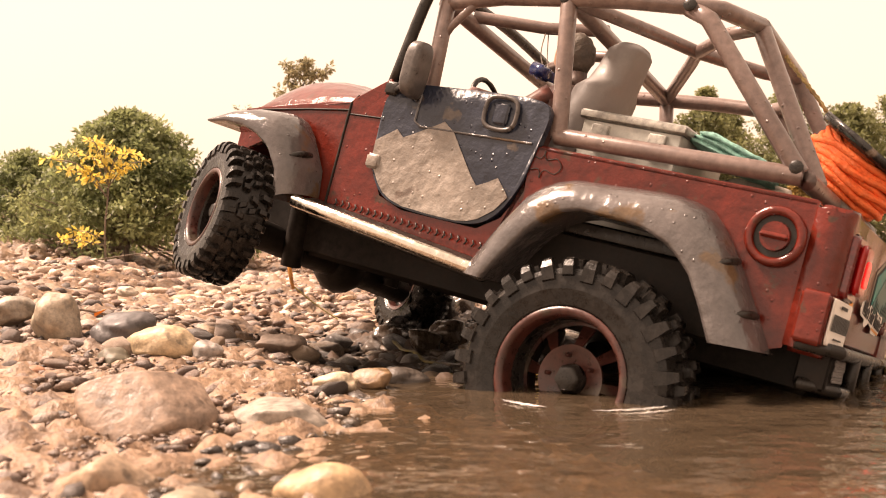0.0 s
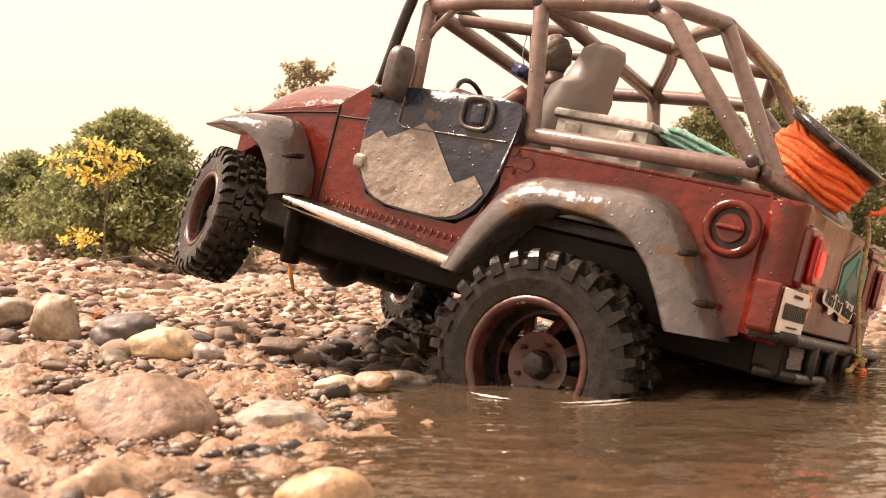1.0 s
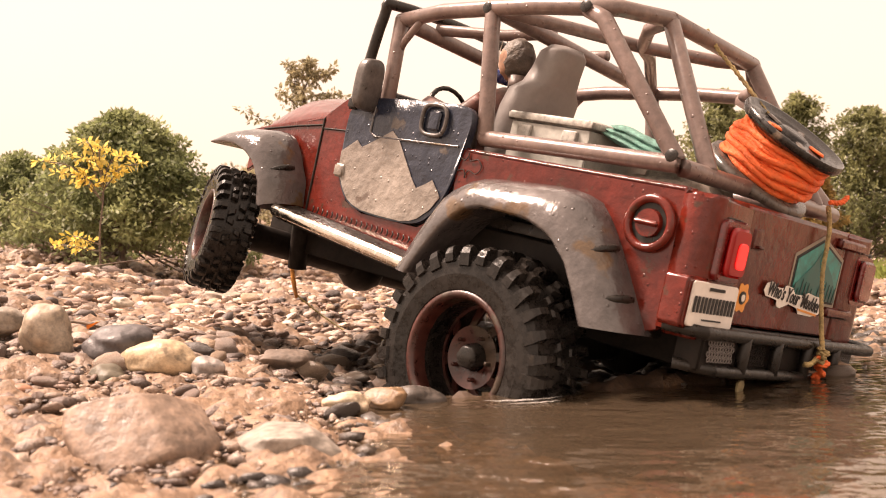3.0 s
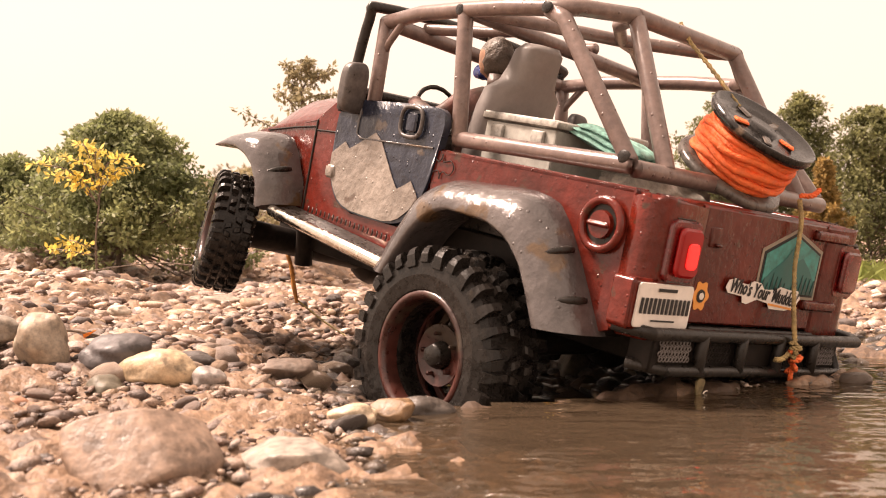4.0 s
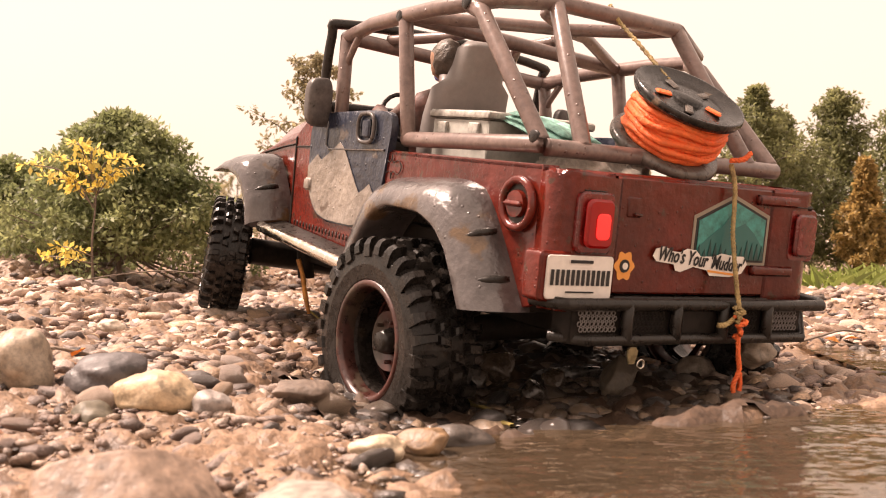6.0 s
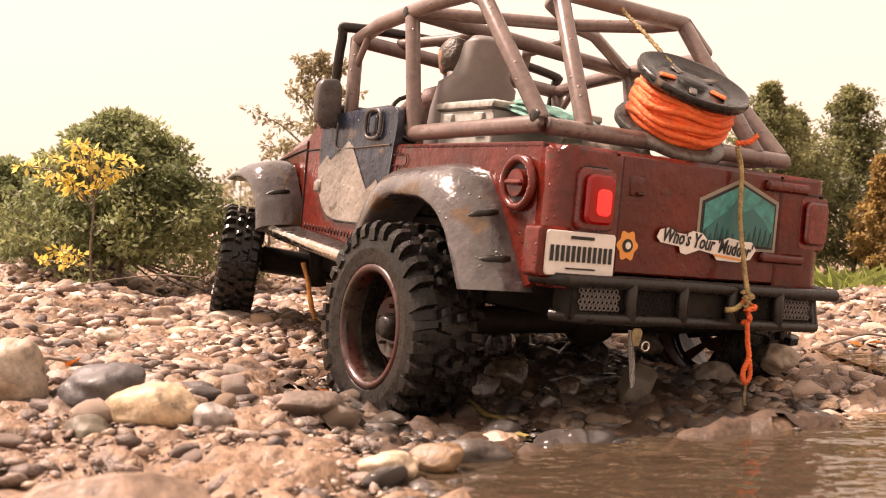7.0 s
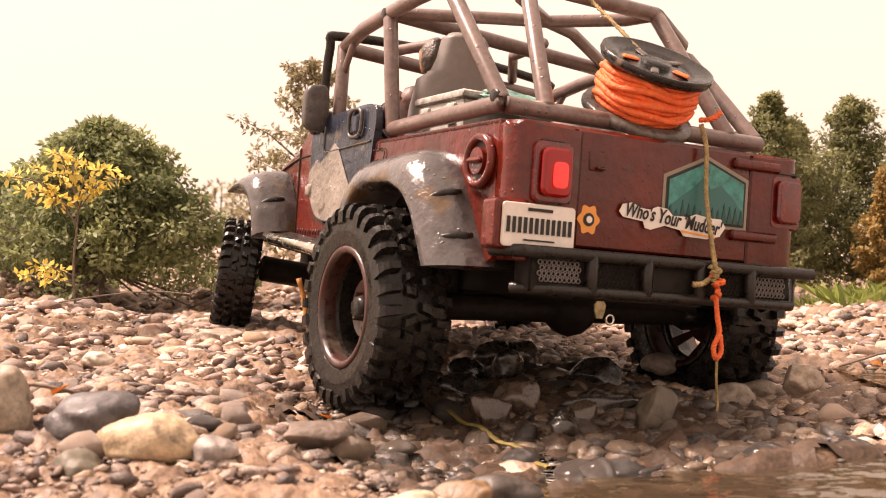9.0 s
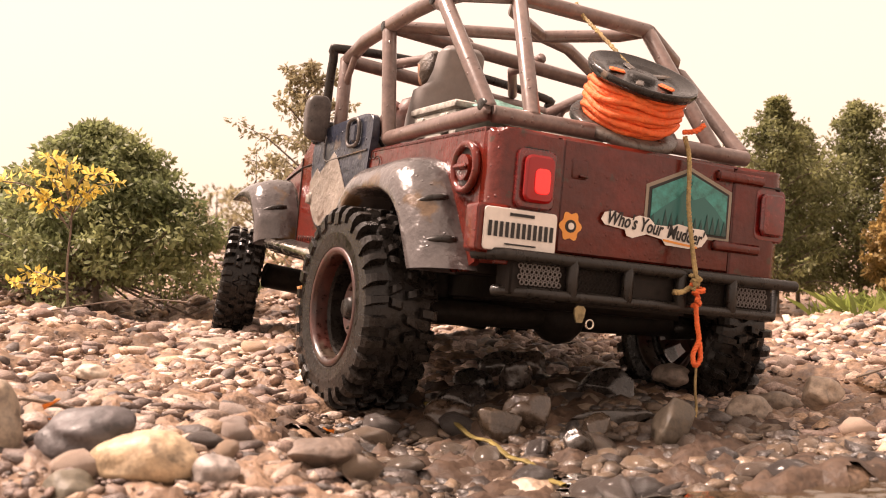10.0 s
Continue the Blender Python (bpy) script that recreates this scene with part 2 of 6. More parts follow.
M_DECAL_DARK = plain("decal_dark_green", (0.012, 0.055, 0.05), 0.4)
M_DECAL_MID = plain("decal_mid_teal", (0.02, 0.125, 0.115), 0.4)
M_DECAL_EDGE = plain("decal_edge", (0.25, 0.21, 0.16), 0.5)
M_ORANGE_DECAL = plain("decal_orange", (0.75, 0.30, 0.06), 0.5)
M_MIRROR = material("grey_mirror_shell", (0.055, 0.047, 0.044), 0.36, second=(0.085, 0.073, 0.067), scale=40, bump=0.05)
M_SKIN = material("doll_skin", (0.36, 0.20, 0.13), 0.5, second=(0.30, 0.16, 0.10), scale=60, bump=0.05)
M_HAIR = material("doll_hair", (0.05, 0.035, 0.026), 0.5, second=(0.11, 0.085, 0.065), scale=90, bump=0.8, bump_scale=250)
M_BRASS = material("dull_brass", (0.30, 0.24, 0.13), 0.4, 0.6, second=(0.22, 0.17, 0.09), scale=80, bump=0.1)
M_SOIL = material("wet_clay_gravel", (0.138, 0.084, 0.053), 0.5, second=(0.285, 0.184, 0.118), scale=70, amount=0.9, bump=1.0, bump_scale=260,
                  spots=(0.13, 0.085, 0.06), spot_scale=55, spot_size=0.58)
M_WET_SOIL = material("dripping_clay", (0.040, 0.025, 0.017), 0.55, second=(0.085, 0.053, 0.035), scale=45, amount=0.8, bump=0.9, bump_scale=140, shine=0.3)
M_BARK = material("grey_bark", (0.13, 0.10, 0.075), 0.85, second=(0.20, 0.155, 0.12), scale=80, bump=0.5)
M_STRAP = material("olive_strap", (0.20, 0.15, 0.035), 0.55, second=(0.13, 0.095, 0.025), scale=120, bump=0.3)
M_GOGGLE = material("blue_plastic", (0.020, 0.035, 0.16), 0.2, second=(0.012, 0.018, 0.07), scale=90, bump=0.05, coat=0.5)
M_TWIG = material("orange_stick", (0.55, 0.25, 0.06), 0.6, second=(0.40, 0.17, 0.04), scale=80, bump=0.3)


def leaf_material(name, base, second):
    m = material(name, base, 0.55, second=second, scale=18, bump=0, vary="island", grime=0)
    n, l = m.node_tree.nodes, m.node_tree.links
    b, out = n["Principled BSDF"], n["Material Output"]
    tr, mx = n.new("ShaderNodeBsdfTranslucent"), n.new("ShaderNodeMixShader")
    l.new(b.inputs["Base Color"].links[0].from_socket, tr.inputs["Color"])
    mx.inputs[0].default_value = 0.5
    l.new(b.outputs[0], mx.inputs[1])
    l.new(tr.outputs[0], mx.inputs[2])
    l.new(mx.outputs[0], out.inputs[0])
    return m


M_LEAF = leaf_material("cedar_leaf", (0.138, 0.170, 0.074), (0.31, 0.33, 0.150))
M_LEAF_D = leaf_material("dark_cedar_leaf", (0.145, 0.155, 0.068), (0.28, 0.28, 0.125))
M_LEAF_B = leaf_material("broad_leaf", (0.24, 0.215, 0.12), (0.36, 0.31, 0.19))
M_LEAF_Y = leaf_material("yellow_leaf", (0.66, 0.50, 0.09), (0.80, 0.70, 0.24))
M_LEAF_O = leaf_material("autumn_leaf", (0.33, 0.22, 0.075), (0.46, 0.33, 0.13))
M_GRASS = leaf_material("green_grass", (0.20, 0.26, 0.06), (0.32, 0.36, 0.11))


def water_material():
    m = bpy.data.materials.new("murky_water")
    m.use_nodes = True
    n, l = m.node_tree.nodes, m.node_tree.links
    n.clear()
    out, mixs = n.new("ShaderNodeOutputMaterial"), n.new("ShaderNodeMixShader")
    gl, tr = n.new("ShaderNodeBsdfGlossy"), n.new("ShaderNodeBsdfTransparent")
    mud, mixm = n.new("ShaderNodeBsdfDiffuse"), n.new("ShaderNodeMixShader")
    gl.inputs["Roughness"].default_value = 0.03
    gl.inputs["Color"].default_value = (0.95, 0.92, 0.88, 1)
    tr.inputs["Color"].default_value = (0.54, 0.46, 0.36, 1)
    mud.inputs["Color"].default_value = (0.25, 0.178, 0.115, 1)
    fr = n.new("ShaderNodeFresnel")
    fr.inputs["IOR"].default_value = 1.75
    co, no, no2, bu = n.new("ShaderNodeTexCoord"), n.new("ShaderNodeTexNoise"), n.new("ShaderNodeTexNoise"), n.new("ShaderNodeBump")
    mp = n.new("ShaderNodeMapping")
    mp.inputs["Scale"].default_value = (1.0, 1.35, 1.0)
    no.inputs["Scale"].default_value, no.inputs["Detail"].default_value = 22, 3
    no2.inputs["Scale"].default_value, no2.inputs["Detail"].default_value = 75, 2
    sm = n.new("ShaderNodeMath")
    sm.operation = "MULTIPLY_ADD"
    sm.inputs[1].default_value = 0.25
    bu.inputs["Strength"].default_value, bu.inputs["Distance"].default_value = 0.42, 0.008
    l.new(co.outputs["Object"], mp.inputs["Vector"])
    l.new(mp.outputs[0], no.inputs["Vector"])
    l.new(mp.outputs[0], no2.inputs["Vector"])
    l.new(no2.outputs["Fac"], sm.inputs[0])
    l.new(no.outputs["Fac"], sm.inputs[2])
    l.new(sm.outputs[0], bu.inputs["Height"])
    l.new(bu.outputs[0], gl.inputs["Normal"])
    l.new(bu.outputs[0], fr.inputs["Normal"])
    mixm.inputs[0].default_value = 0.20
    l.new(tr.outputs[0], mixm.inputs[1])
    l.new(mud.outputs[0], mixm.inputs[2])
    l.new(fr.outputs[0], mixs.inputs[0])
    l.new(mixm.outputs[0], mixs.inputs[1])
    l.new(gl.outputs[0], mixs.inputs[2])
    l.new(mixs.outputs[0], out.inputs[0])
    return m


M_WATER = water_material()
M_DROP = plain("clear_drip", (0.95, 0.93, 0.90), 0.08)
M_DROP.node_tree.nodes["Principled BSDF"].inputs["Transmission Weight"].default_value = 0.8
M_DROP.node_tree.nodes["Principled BSDF"].inputs["IOR"].default_value = 1.33


# ---- mesh helpers ----
def part(name, bm, mat, parent=None, label="", smooth=True):
    """Links a bmesh as one mesh object, under a thing or a part."""
    me = bpy.data.meshes.new(name)
    bmesh.ops.recalc_face_normals(bm, faces=bm.faces)
    bm.to_mesh(me)
    bm.free()
    for p in me.polygons:
        p.use_smooth = smooth
    me.materials.append(mat)
    ob = new(name, me)
    if smooth and len(me.polygons) < 3000:
        ob.modifiers.new("even_faces", "WEIGHTED_NORMAL").weight = 90
    if parent is not None:
        ob.parent = parent
    if label:
        ob["label"] = label
    return ob


def from_arrays(name, verts, faces, mat, parent=None, smooth=True):
    me = bpy.data.meshes.new(name)
    me.from_pydata(verts, [], faces)
    me.materials.append(mat)
    me.polygons.foreach_set("use_smooth", [smooth] * len(me.polygons))
    me.update()
    ob = new(name, me)
    if parent is not None:
        ob.parent = parent
    return ob


def J(x, y, z):
    """A place on the toy, from its own units, rear axle at the origin."""
    return Vector((x * K, y * K, (z - 0.10) * K))


def tube(bm, points, radius, sides=10, ends=True):
    """A round bar through the points."""
    pts = [Vector(p) for p in points]
    rings, up = [], None
    for i, p in enumerate(pts):
        way = (pts[min(i + 1, len(pts) - 1)] - pts[max(i - 1, 0)]).normalized()
        if up is None:
            up = way.orthogonal().normalized()
        up = (up - up.dot(way) * way).normalized()
        side = way.cross(up)
        r = radius[i] if isinstance(radius, (list, tuple)) else radius
        rings.append([bm.verts.new(p + r * (math.cos(a) * up + math.sin(a) * side)) for a in (2 * math.pi * k / sides for k in range(sides))])
    for a, b in zip(rings, rings[1:]):
        for k in range(sides):
            bm.faces.new((a[k], a[(k + 1) % sides], b[(k + 1) % sides], b[k]))
    if ends:
        bm.faces.new(rings[0]), bm.faces.new(list(reversed(rings[-1])))
    return bm


def smooth_path(points, steps=6):
    """Catmull-Rom through the points."""
    p = [Vector(q) for q in points]
    p = [2 * p[0] - p[1]] + p + [2 * p[-1] - p[-2]]
    out = []
    for i in range(1, len(p) - 2):
        for s in range(steps):
            t = s / steps
            a, b, c, d = p[i - 1], p[i], p[i + 1], p[i + 2]
            out.append(0.5 * ((2 * b) + (c - a) * t + (2 * a - 5 * b + 4 * c - d) * t * t + (3 * b - a - 3 * c + d) * t ** 3))
    out.append(p[-2])
    return out


def loft(bm, rails, close=False):
    rows = [[bm.verts.new(p) for p in r] for r in rails]
    pairs = list(zip(rows, rows[1:])) + ([(rows[-1], rows[0])] if close else [])
    for a, b in pairs:
        for i in range(len(a) - 1):
            bm.faces.new((a[i], a[i + 1], b[i + 1], b[i]))
    return bm


def slab(bm, outline, to, bevel=0.0):
    """A plate: the outline moved by the vector `to`, with both faces and its rim."""
    a = [bm.verts.new(p) for p in outline]
    b = [bm.verts.new(Vector(p) + Vector(to)) for p in outline]
    n = len(a)
    fs = [bm.faces.new(a), bm.faces.new(list(reversed(b)))]
    for i in range(n):
        fs.append(bm.faces.new((a[i], b[i], b[(i + 1) % n], a[(i + 1) % n])))
    if bevel:
        es = list({e for f in fs[:2] for e in f.edges})
        bmesh.ops.bevel(bm, geom=es, offset=bevel, segments=2, affect="EDGES", clamp_overlap=True)
    return bm


def box(bm, lo, hi, bevel=0.0, segments=2):
    lo, hi = Vector(lo), Vector(hi)
    r = bmesh.ops.create_cube(bm, size=1, matrix=Matrix.LocRotScale((lo + hi) / 2, None, hi - lo))
    if bevel:
        es = list({e for v in r["verts"] for e in v.link_edges})
        bmesh.ops.bevel(bm, geom=es, offset=bevel, segments=segments, affect="EDGES", clamp_overlap=True)
    return bm


def jbox(lo, hi, bevel=0.001):
    bm = bmesh.new()
    a, b = J(*lo), J(*hi)
    return box(bm, [min(p, q) for p, q in zip(a, b)], [max(p, q) for p, q in zip(a, b)], bevel)


def rounded(points):
    """The closed outline with its corners cut once."""
    out = []
    for p, q in zip(points, points[1:] + points[:1]):
        out += [tuple(a * .78 + b * .22 for a, b in zip(p, q)), tuple(a * .22 + b * .78 for a, b in zip(p, q))]
    return out


def resample(points, n):
    p = np.array([tuple(q) for q in points], float)
    s = np.r_[0, np.cumsum(np.linalg.norm(np.diff(p, axis=0), axis=1))]
    u = np.linspace(0, s[-1], n)
    return [Vector([np.interp(a, s, p[:, k]) for k in range(p.shape[1])]) for a in u]


# ---- ground ----
GX = [(-0.181, .578, .012), (-.158, .562, .008), (-.172, .608, .031), (-.111, .557, .010), (-.12, .571, .019), (-.098, .544, .004),
      (-.137, .545, .004), (-.25, .58, .022), (-.28, .5, .012), (-.1, .44, .002), (-.06, .32, .001), (-.17, .32, .004), (-.2, .44, .006), (-.015, .43, .004), (.018, .43, -.010), (-.035, .47, .009), (-.022, .36, .003), (.008, .35, -.012),
      (.03, .36, -.02), (.11, .45, -.035), (.2, .5, -.035), (.35, .45, -.04), (.05, .2, -.03), (-.045, .505, .004), (-.005, .50, -.016),
      (-.127, .645, .024), (-.15, .756, .018), (-.17, .86, .017), (-.18, .94, .020), (-.18, 1.02, .021), (-.3, .72, .036), (-.3, .92, .042), (-.45, 1.2, .052),
      (-.2, 1.3, .040), (.05, 1.25, .036)]
GX2 = [(.06, .516, -.045), (.03, .58, -.042), (-.02, .646, -.036), (-.045, .70, -.030), (-.06, .745, -.019), (-.085, .81, -.007),
       (.150, .70, -.020), (.145, .78, -.018), (.13, .84, -.016), (.11, .90, -.010), (.02, .73, -.008), (.05, .69, -.015), (.10, .73, -.010), (.04, .78, .004), (.04, .85, .004), (.02, .95, .008),
       (.245, .66, -.008), (.20, .675, .003), (.212, .75, .004), (.16, .655, .002), (.28, .77, -.003), (.36, .72, .002), (.36, 1.08, .024), (.45, .85, .014), (.6, 1.2, .036), (.1, 1.08, .012),
       (.3, .6, -.03), (.5, .6, -.02), (.7, .8, .008), (-.6, .7, .035), (-.05, .62, -.006), (-.075, .665, .002), (.02, .645, -.018), (.07, .645, -.018), (.12, .648, -.012), (-.01, .64, -.016), (.22, .92, .006)]
CTRL = np.array(GX + GX2)


def ground_z(x, y):
    """Height of the gravel bank: a bank on one side, the pool, and the wet hollow between."""
    x, y = np.asarray(x, float), np.asarray(y, float)
    d2 = (x[..., None] - CTRL[:, 0]) ** 2 + (y[..., None] - CTRL[:, 1]) ** 2
    w = np.exp(-d2 / (2 * 0.045 ** 2)) + 2e-4 / (d2 + 0.02)
    z = (w * CTRL[:, 2]).sum(-1) / w.sum(-1)
    far = np.clip((np.hypot(x, y - 0.7) - 0.75) / 0.5, 0, 1)
    back = np.clip((0.15 - y) / 0.3, 0, 1)
    z = z * (1 - far) + (0.042 - 0.02 * np.clip((y - 1.5) / 3, 0, 1)) * far * (1 - back) + (-0.01 - 0.02 * np.tanh(x / 0.2)) * far * back
    # a low bar of clay that holds the pool back from the hollow
    across = (y - 0.556 - 0.42 * x) / 0.016
    along = np.clip((x + 0.06) / 0.04, 0, 1) * np.clip((0.235 - x) / 0.04, 0, 1)
    bar = (0.0016 + 0.0016 * np.sin(x * 70) + 0.0012 * np.sin(x * 190)) - 0.011 * np.exp(-((x - 0.028) / 0.030) ** 2) - 0.012 * across ** 2
    return np.where((along > 0) & (bar > z), z + (bar - z) * along, z)


def rough_z(x, y):
    """The same with lumps of clay and fine gravel."""
    z = ground_z(x, y)
    x, y = np.asarray(x, float), np.asarray(y, float)
    lump = np.zeros_like(z)
    rng = np.random.default_rng(4)
    for k, (f, a) in enumerate(((55, .0014), (110, .0018), (200, .0018), (360, .0013), (640, .0009), (800, .0006))):
        for _ in range(4):
            th, ph = rng.uniform(0, 6.28, 2)
            lump = lump + a * 0.5 * np.sin(f * (x * math.cos(th) + y * math.sin(th)) + ph + 2 * np.sin(f * 0.37 * (y * math.cos(th) - x * math.sin(th))))
    return z + lump


def build_ground():
    def axis(lo, hi, fine_lo, fine_hi, step):
        fine = list(np.arange(fine_lo, fine_hi, step))
        left, right = [fine_lo - step * 1.22 ** k * 3 for k in range(1, 60)], [fine_hi + step * 1.22 ** k * 3 for k in range(1, 60)]
        return np.array(sorted([max(v, lo) for v in left if v > lo] + [lo] + fine + [v for v in right if v < hi] + [hi]))
    xs, ys = axis(-60, 60, -0.45, 0.55, 0.0036), axis(-30, 120, 0.16, 1.2, 0.0036)
    gx, gy = np.meshgrid(xs, ys)
    gz = rough_z(gx, gy)
    n, m = gx.shape
    idx = np.arange(n * m).reshape(n, m)
    quads = np.stack([idx[:-1, :-1], idx[:-1, 1:], idx[1:, 1:], idx[1:, :-1]], -1).reshape(-1, 4)
    ob = from_arrays("ground", np.stack([gx, gy, gz], -1).reshape(-1, 3).tolist(), quads.tolist(), M_SOIL)
    tagged(ob, "brown clay and gravel bank sloping into a muddy pool", "ground", kind="structure")
    return ob


ground = build_ground()


def build_water():
    bm = bmesh.new()
    bmesh.ops.create_grid(bm, x_segments=150, y_segments=170, size=1)
    for v in bm.verts:
        v.co.x, v.co.y = 0.65 + v.co.x * 0.75, 0.15 + v.co.y * 0.85
    gone = [f for f in bm.faces if f.calc_center_median().y > 0.560 + 0.42 * f.calc_center_median().x and f.calc_center_median().x < 0.215]
    bmesh.ops.delete(bm, geom=gone, context="FACES")
    ob = part("water", bm, M_WATER)
    return tagged(ob, "shallow murky brown water with gentle ripples", "water", kind="structure")


water = build_water()


# ---- stones ----
def stone_shape(seed, sub, squash=(1, 0.8, 0.55), lumps=0.16, edges=0.0):
    rng = random.Random(seed)
    bm = bmesh.new()
    bmesh.ops.create_icosphere(bm, subdivisions=sub, radius=1)
    off = Vector((rng.uniform(-9, 9), rng.uniform(-9, 9), rng.uniform(-9, 9)))
    cuts = [(Vector((rng.gauss(0, 1), rng.gauss(0, 1), rng.gauss(0, 1))).normalized(), rng.uniform(0.55, 0.85)) for _ in range(int(edges))]
    for v in bm.verts:
        p = v.co.normalized()
        r = 1 + lumps * noise.noise(p * 1.1 + off) * 2 + lumps * 0.35 * noise.noise(p * 3 + off)
        q = p * r
        for nn, dd in cuts:
            over = q.dot(nn) - dd
            if over > 0:
                q -= nn * over * 0.85
        v.co = Vector((q.x * squash[0], q.y * squash[1], q.z * squash[2]))
    return bm


def stone(x, y, z, w, d, h, colour, label, seed, turn=0, tilt=0, edges=0, name="stone", group="large stones on the bank", wet=False):
    """One large stone of its own look; w, d, h are its full sizes."""
    bm = stone_shape(seed, 4, (w / 2, d / 2, h / 2), 0.17, edges)
    m = material("stone_" + str(seed), colour, 0.24 if wet else 0.5, coat=0.35 if wet else 0.0, second=[c * 0.72 for c in colour], scale=60, amount=0.9, bump=0.5, bump_scale=190,
                 spots=[c * 0.45 for c in colour], spot_scale=120, spot_size=0.61)
    ob = part(name, bm, m)
    ob.matrix_world = pose(x, y, z, tilt, 0, turn)
    return tagged(ob, label, "stone", group)


def build_large_stones():
    stone(-.1635, .578, .021, .034, .028, .018, (0.085, 0.075, 0.075), "smooth dark slate-grey river stone on the bank", 11, 0, 0)
    stone(-.140, .562, .0140, .035, .026, .024, (0.46, 0.34, 0.215), "angular tan-yellow stone with a rough face", 12, 5, 0, 9)
    stone(-.1176, .557, .0125, .0155, .016, .013, (0.30, 0.26, 0.235), "small rounded grey river stone on clay", 13, 0, 0)
    stone(-.112, .425, .004, .056, .046, .038, (0.25, 0.172, 0.125), "large brown-grey boulder half sunk in clay", 14, -10, 0, 8)
    stone(-.2008, .585, .026, .026, .026, .028, (0.34, 0.27, 0.20), "upright egg-shaped brown stone", 15, 20, 0)
    stone(-.232, .605, .029, .024, .022, .016, (0.30, 0.25, 0.20), "rounded greyish brown stone on the bank", 16)
    stone(-.160, .545, .0075, .018, .017, .017, (0.135, 0.115, 0.08), "round olive-brown stone set in clay", 17)
    stone(-.172, .610, .039, .011, .010, .006, (0.60, 0.50, 0.40), "small pale flat pebble on the bank", 18)
    stone(-.0650, .436, .0030, .046, .036, .018, (0.30, 0.255, 0.215), "flat wedge-shaped grey stone near the water", 19, 8, 0, 6)
    stone(-.037, .335, -.005, .040, .032, .024, (0.40, 0.265, 0.15), "tan block of stone beside the water", 20, 15, 0, 7)
    stone(-.1035, .335, -.002, .038, .034, .026, (0.34, 0.24, 0.165), "rounded brown stone near the water", 21, 40, 0, 6)
    stone(-.0707, .312, -.001, .021, .019, .014, (0.27, 0.21, 0.15), "rounded dark-brown stone near the water", 22, 80, 0)
    stone(-.020, .545, .001, .024, .016, .011, (0.07, 0.055, 0.045), "dark wet stone at the water's edge", 23, 20, 0)
    stone(-.034, .527, .004, .022, .014, .012, (0.20, 0.12, 0.06), "pointed brown stone at the water's edge", 24, -25, 20, 6)
    stone(-.048, .515, .004, .020, .014, .009, (0.52, 0.41, 0.29), "pale tan flat stone at the water's edge", 25, 10, 0)
    stone(-.19, .515, .006, .018, .016, .012, (0.40, 0.20, 0.12), "small reddish stone set in clay", 26, 30, 0)
    stone(-.085, .585, .014, .026, .018, .012, (0.15, 0.11, 0.085), "dark broken stone with a sharp top", 27, 30, 15, 8)
    stone(.0680, .720, -.003, .022, .018, .034, (0.10, 0.078, 0.055), "upright pointed brown stone in the hollow", 28, 20, 10, 6)
    for x, y, w, d, h, c, lab, seed, turn, tilt, e in (
            (-.036, .778, .026, .020, .018, (0.061, 0.041, 0.028), "rounded brown wet stone in the hollow", 51, 10, 0, 0),
            (-.030, .800, .034, .024, .020, (0.033, 0.026, 0.022), "large dark wet stone in the hollow", 52, 30, 0, 3),
            (.004, .757, .030, .018, .024, (0.094, 0.066, 0.047), "angular brown stone with a flat face", 53, -15, 18, 9),
            (-.012, .745, .024, .018, .026, (0.072, 0.050, 0.033), "blocky banded brown wet stone", 54, 20, 0, 10),
            (.046, .758, .040, .020, .009, (0.055, 0.047, 0.040), "flat shiny wet slab in the hollow", 55, 5, -8, 5),
            (.052, .812, .040, .022, .020, (0.028, 0.023, 0.020), "dark square wet block in the hollow", 56, -6, 0, 10),
            (-.002, .872, .028, .020, .020, (0.047, 0.037, 0.030), "rounded dark wet stone in the hollow", 57, 30, 0, 0),
            (.014, .876, .026, .020, .019, (0.072, 0.052, 0.039), "rounded brown stone in the hollow", 58, -20, 0, 0),
            (-.020, .835, .026, .020, .018, (0.030, 0.025, 0.021), "rounded black wet stone in the hollow", 59, 40, 0, 0),
            (.002, .820, .022, .016, .026, (0.039, 0.030, 0.025), "pointed dark wet stone in the hollow", 60, 15, 12, 8),
            (-.006, .655, .026, .020, .010, (0.342, 0.252, 0.180), "pale flat stone at the edge of the pool", 61, 10, 0, 2),
            (.022, .715, .020, .017, .018, (0.041, 0.032, 0.025), "dark wet stone in the clay", 62, 70, 0, 6),
            (.034, .735, .018, .014, .016, (0.088, 0.063, 0.044), "small brown wet stone in the clay", 63, 20, 0, 6),
            (.128, .800, .028, .022, .016, (0.324, 0.261, 0.207), "pale rounded stone beside the wheel", 64, 20, 0, 0),
            (.152, .835, .030, .020, .013, (0.243, 0.189, 0.144), "flat brown stone beside the wheel", 65, -10, 0, 4)):
        stone(x, y, float(ground_z(x, y)) + h * .30, w, d, h, c, lab, seed, turn, tilt, e, group="wet stones in the hollow", wet=c[0] < .2)
    stone(.155, .770, .006, .026, .020, .018, (0.42, 0.33, 0.25), "pale angular stone beside the hollow", 29, 20, 0, 7)
    stone(.10, .865, .004, .026, .02, .014, (0.28, 0.22, 0.18), "rounded brown stone behind the wheel", 30, 60)
    stone(.028, .80, -.004, .042, .026, .015, (0.05, 0.042, 0.037), "flat dark wet stone in the hollow", 31, 5, 0, 5)
    stone(-.175, .895, .020, .030, .026, .014, (0.36, 0.29, 0.23), "flat tan stone on the bank", 32, 5, 0, 4)


build_large_stones()


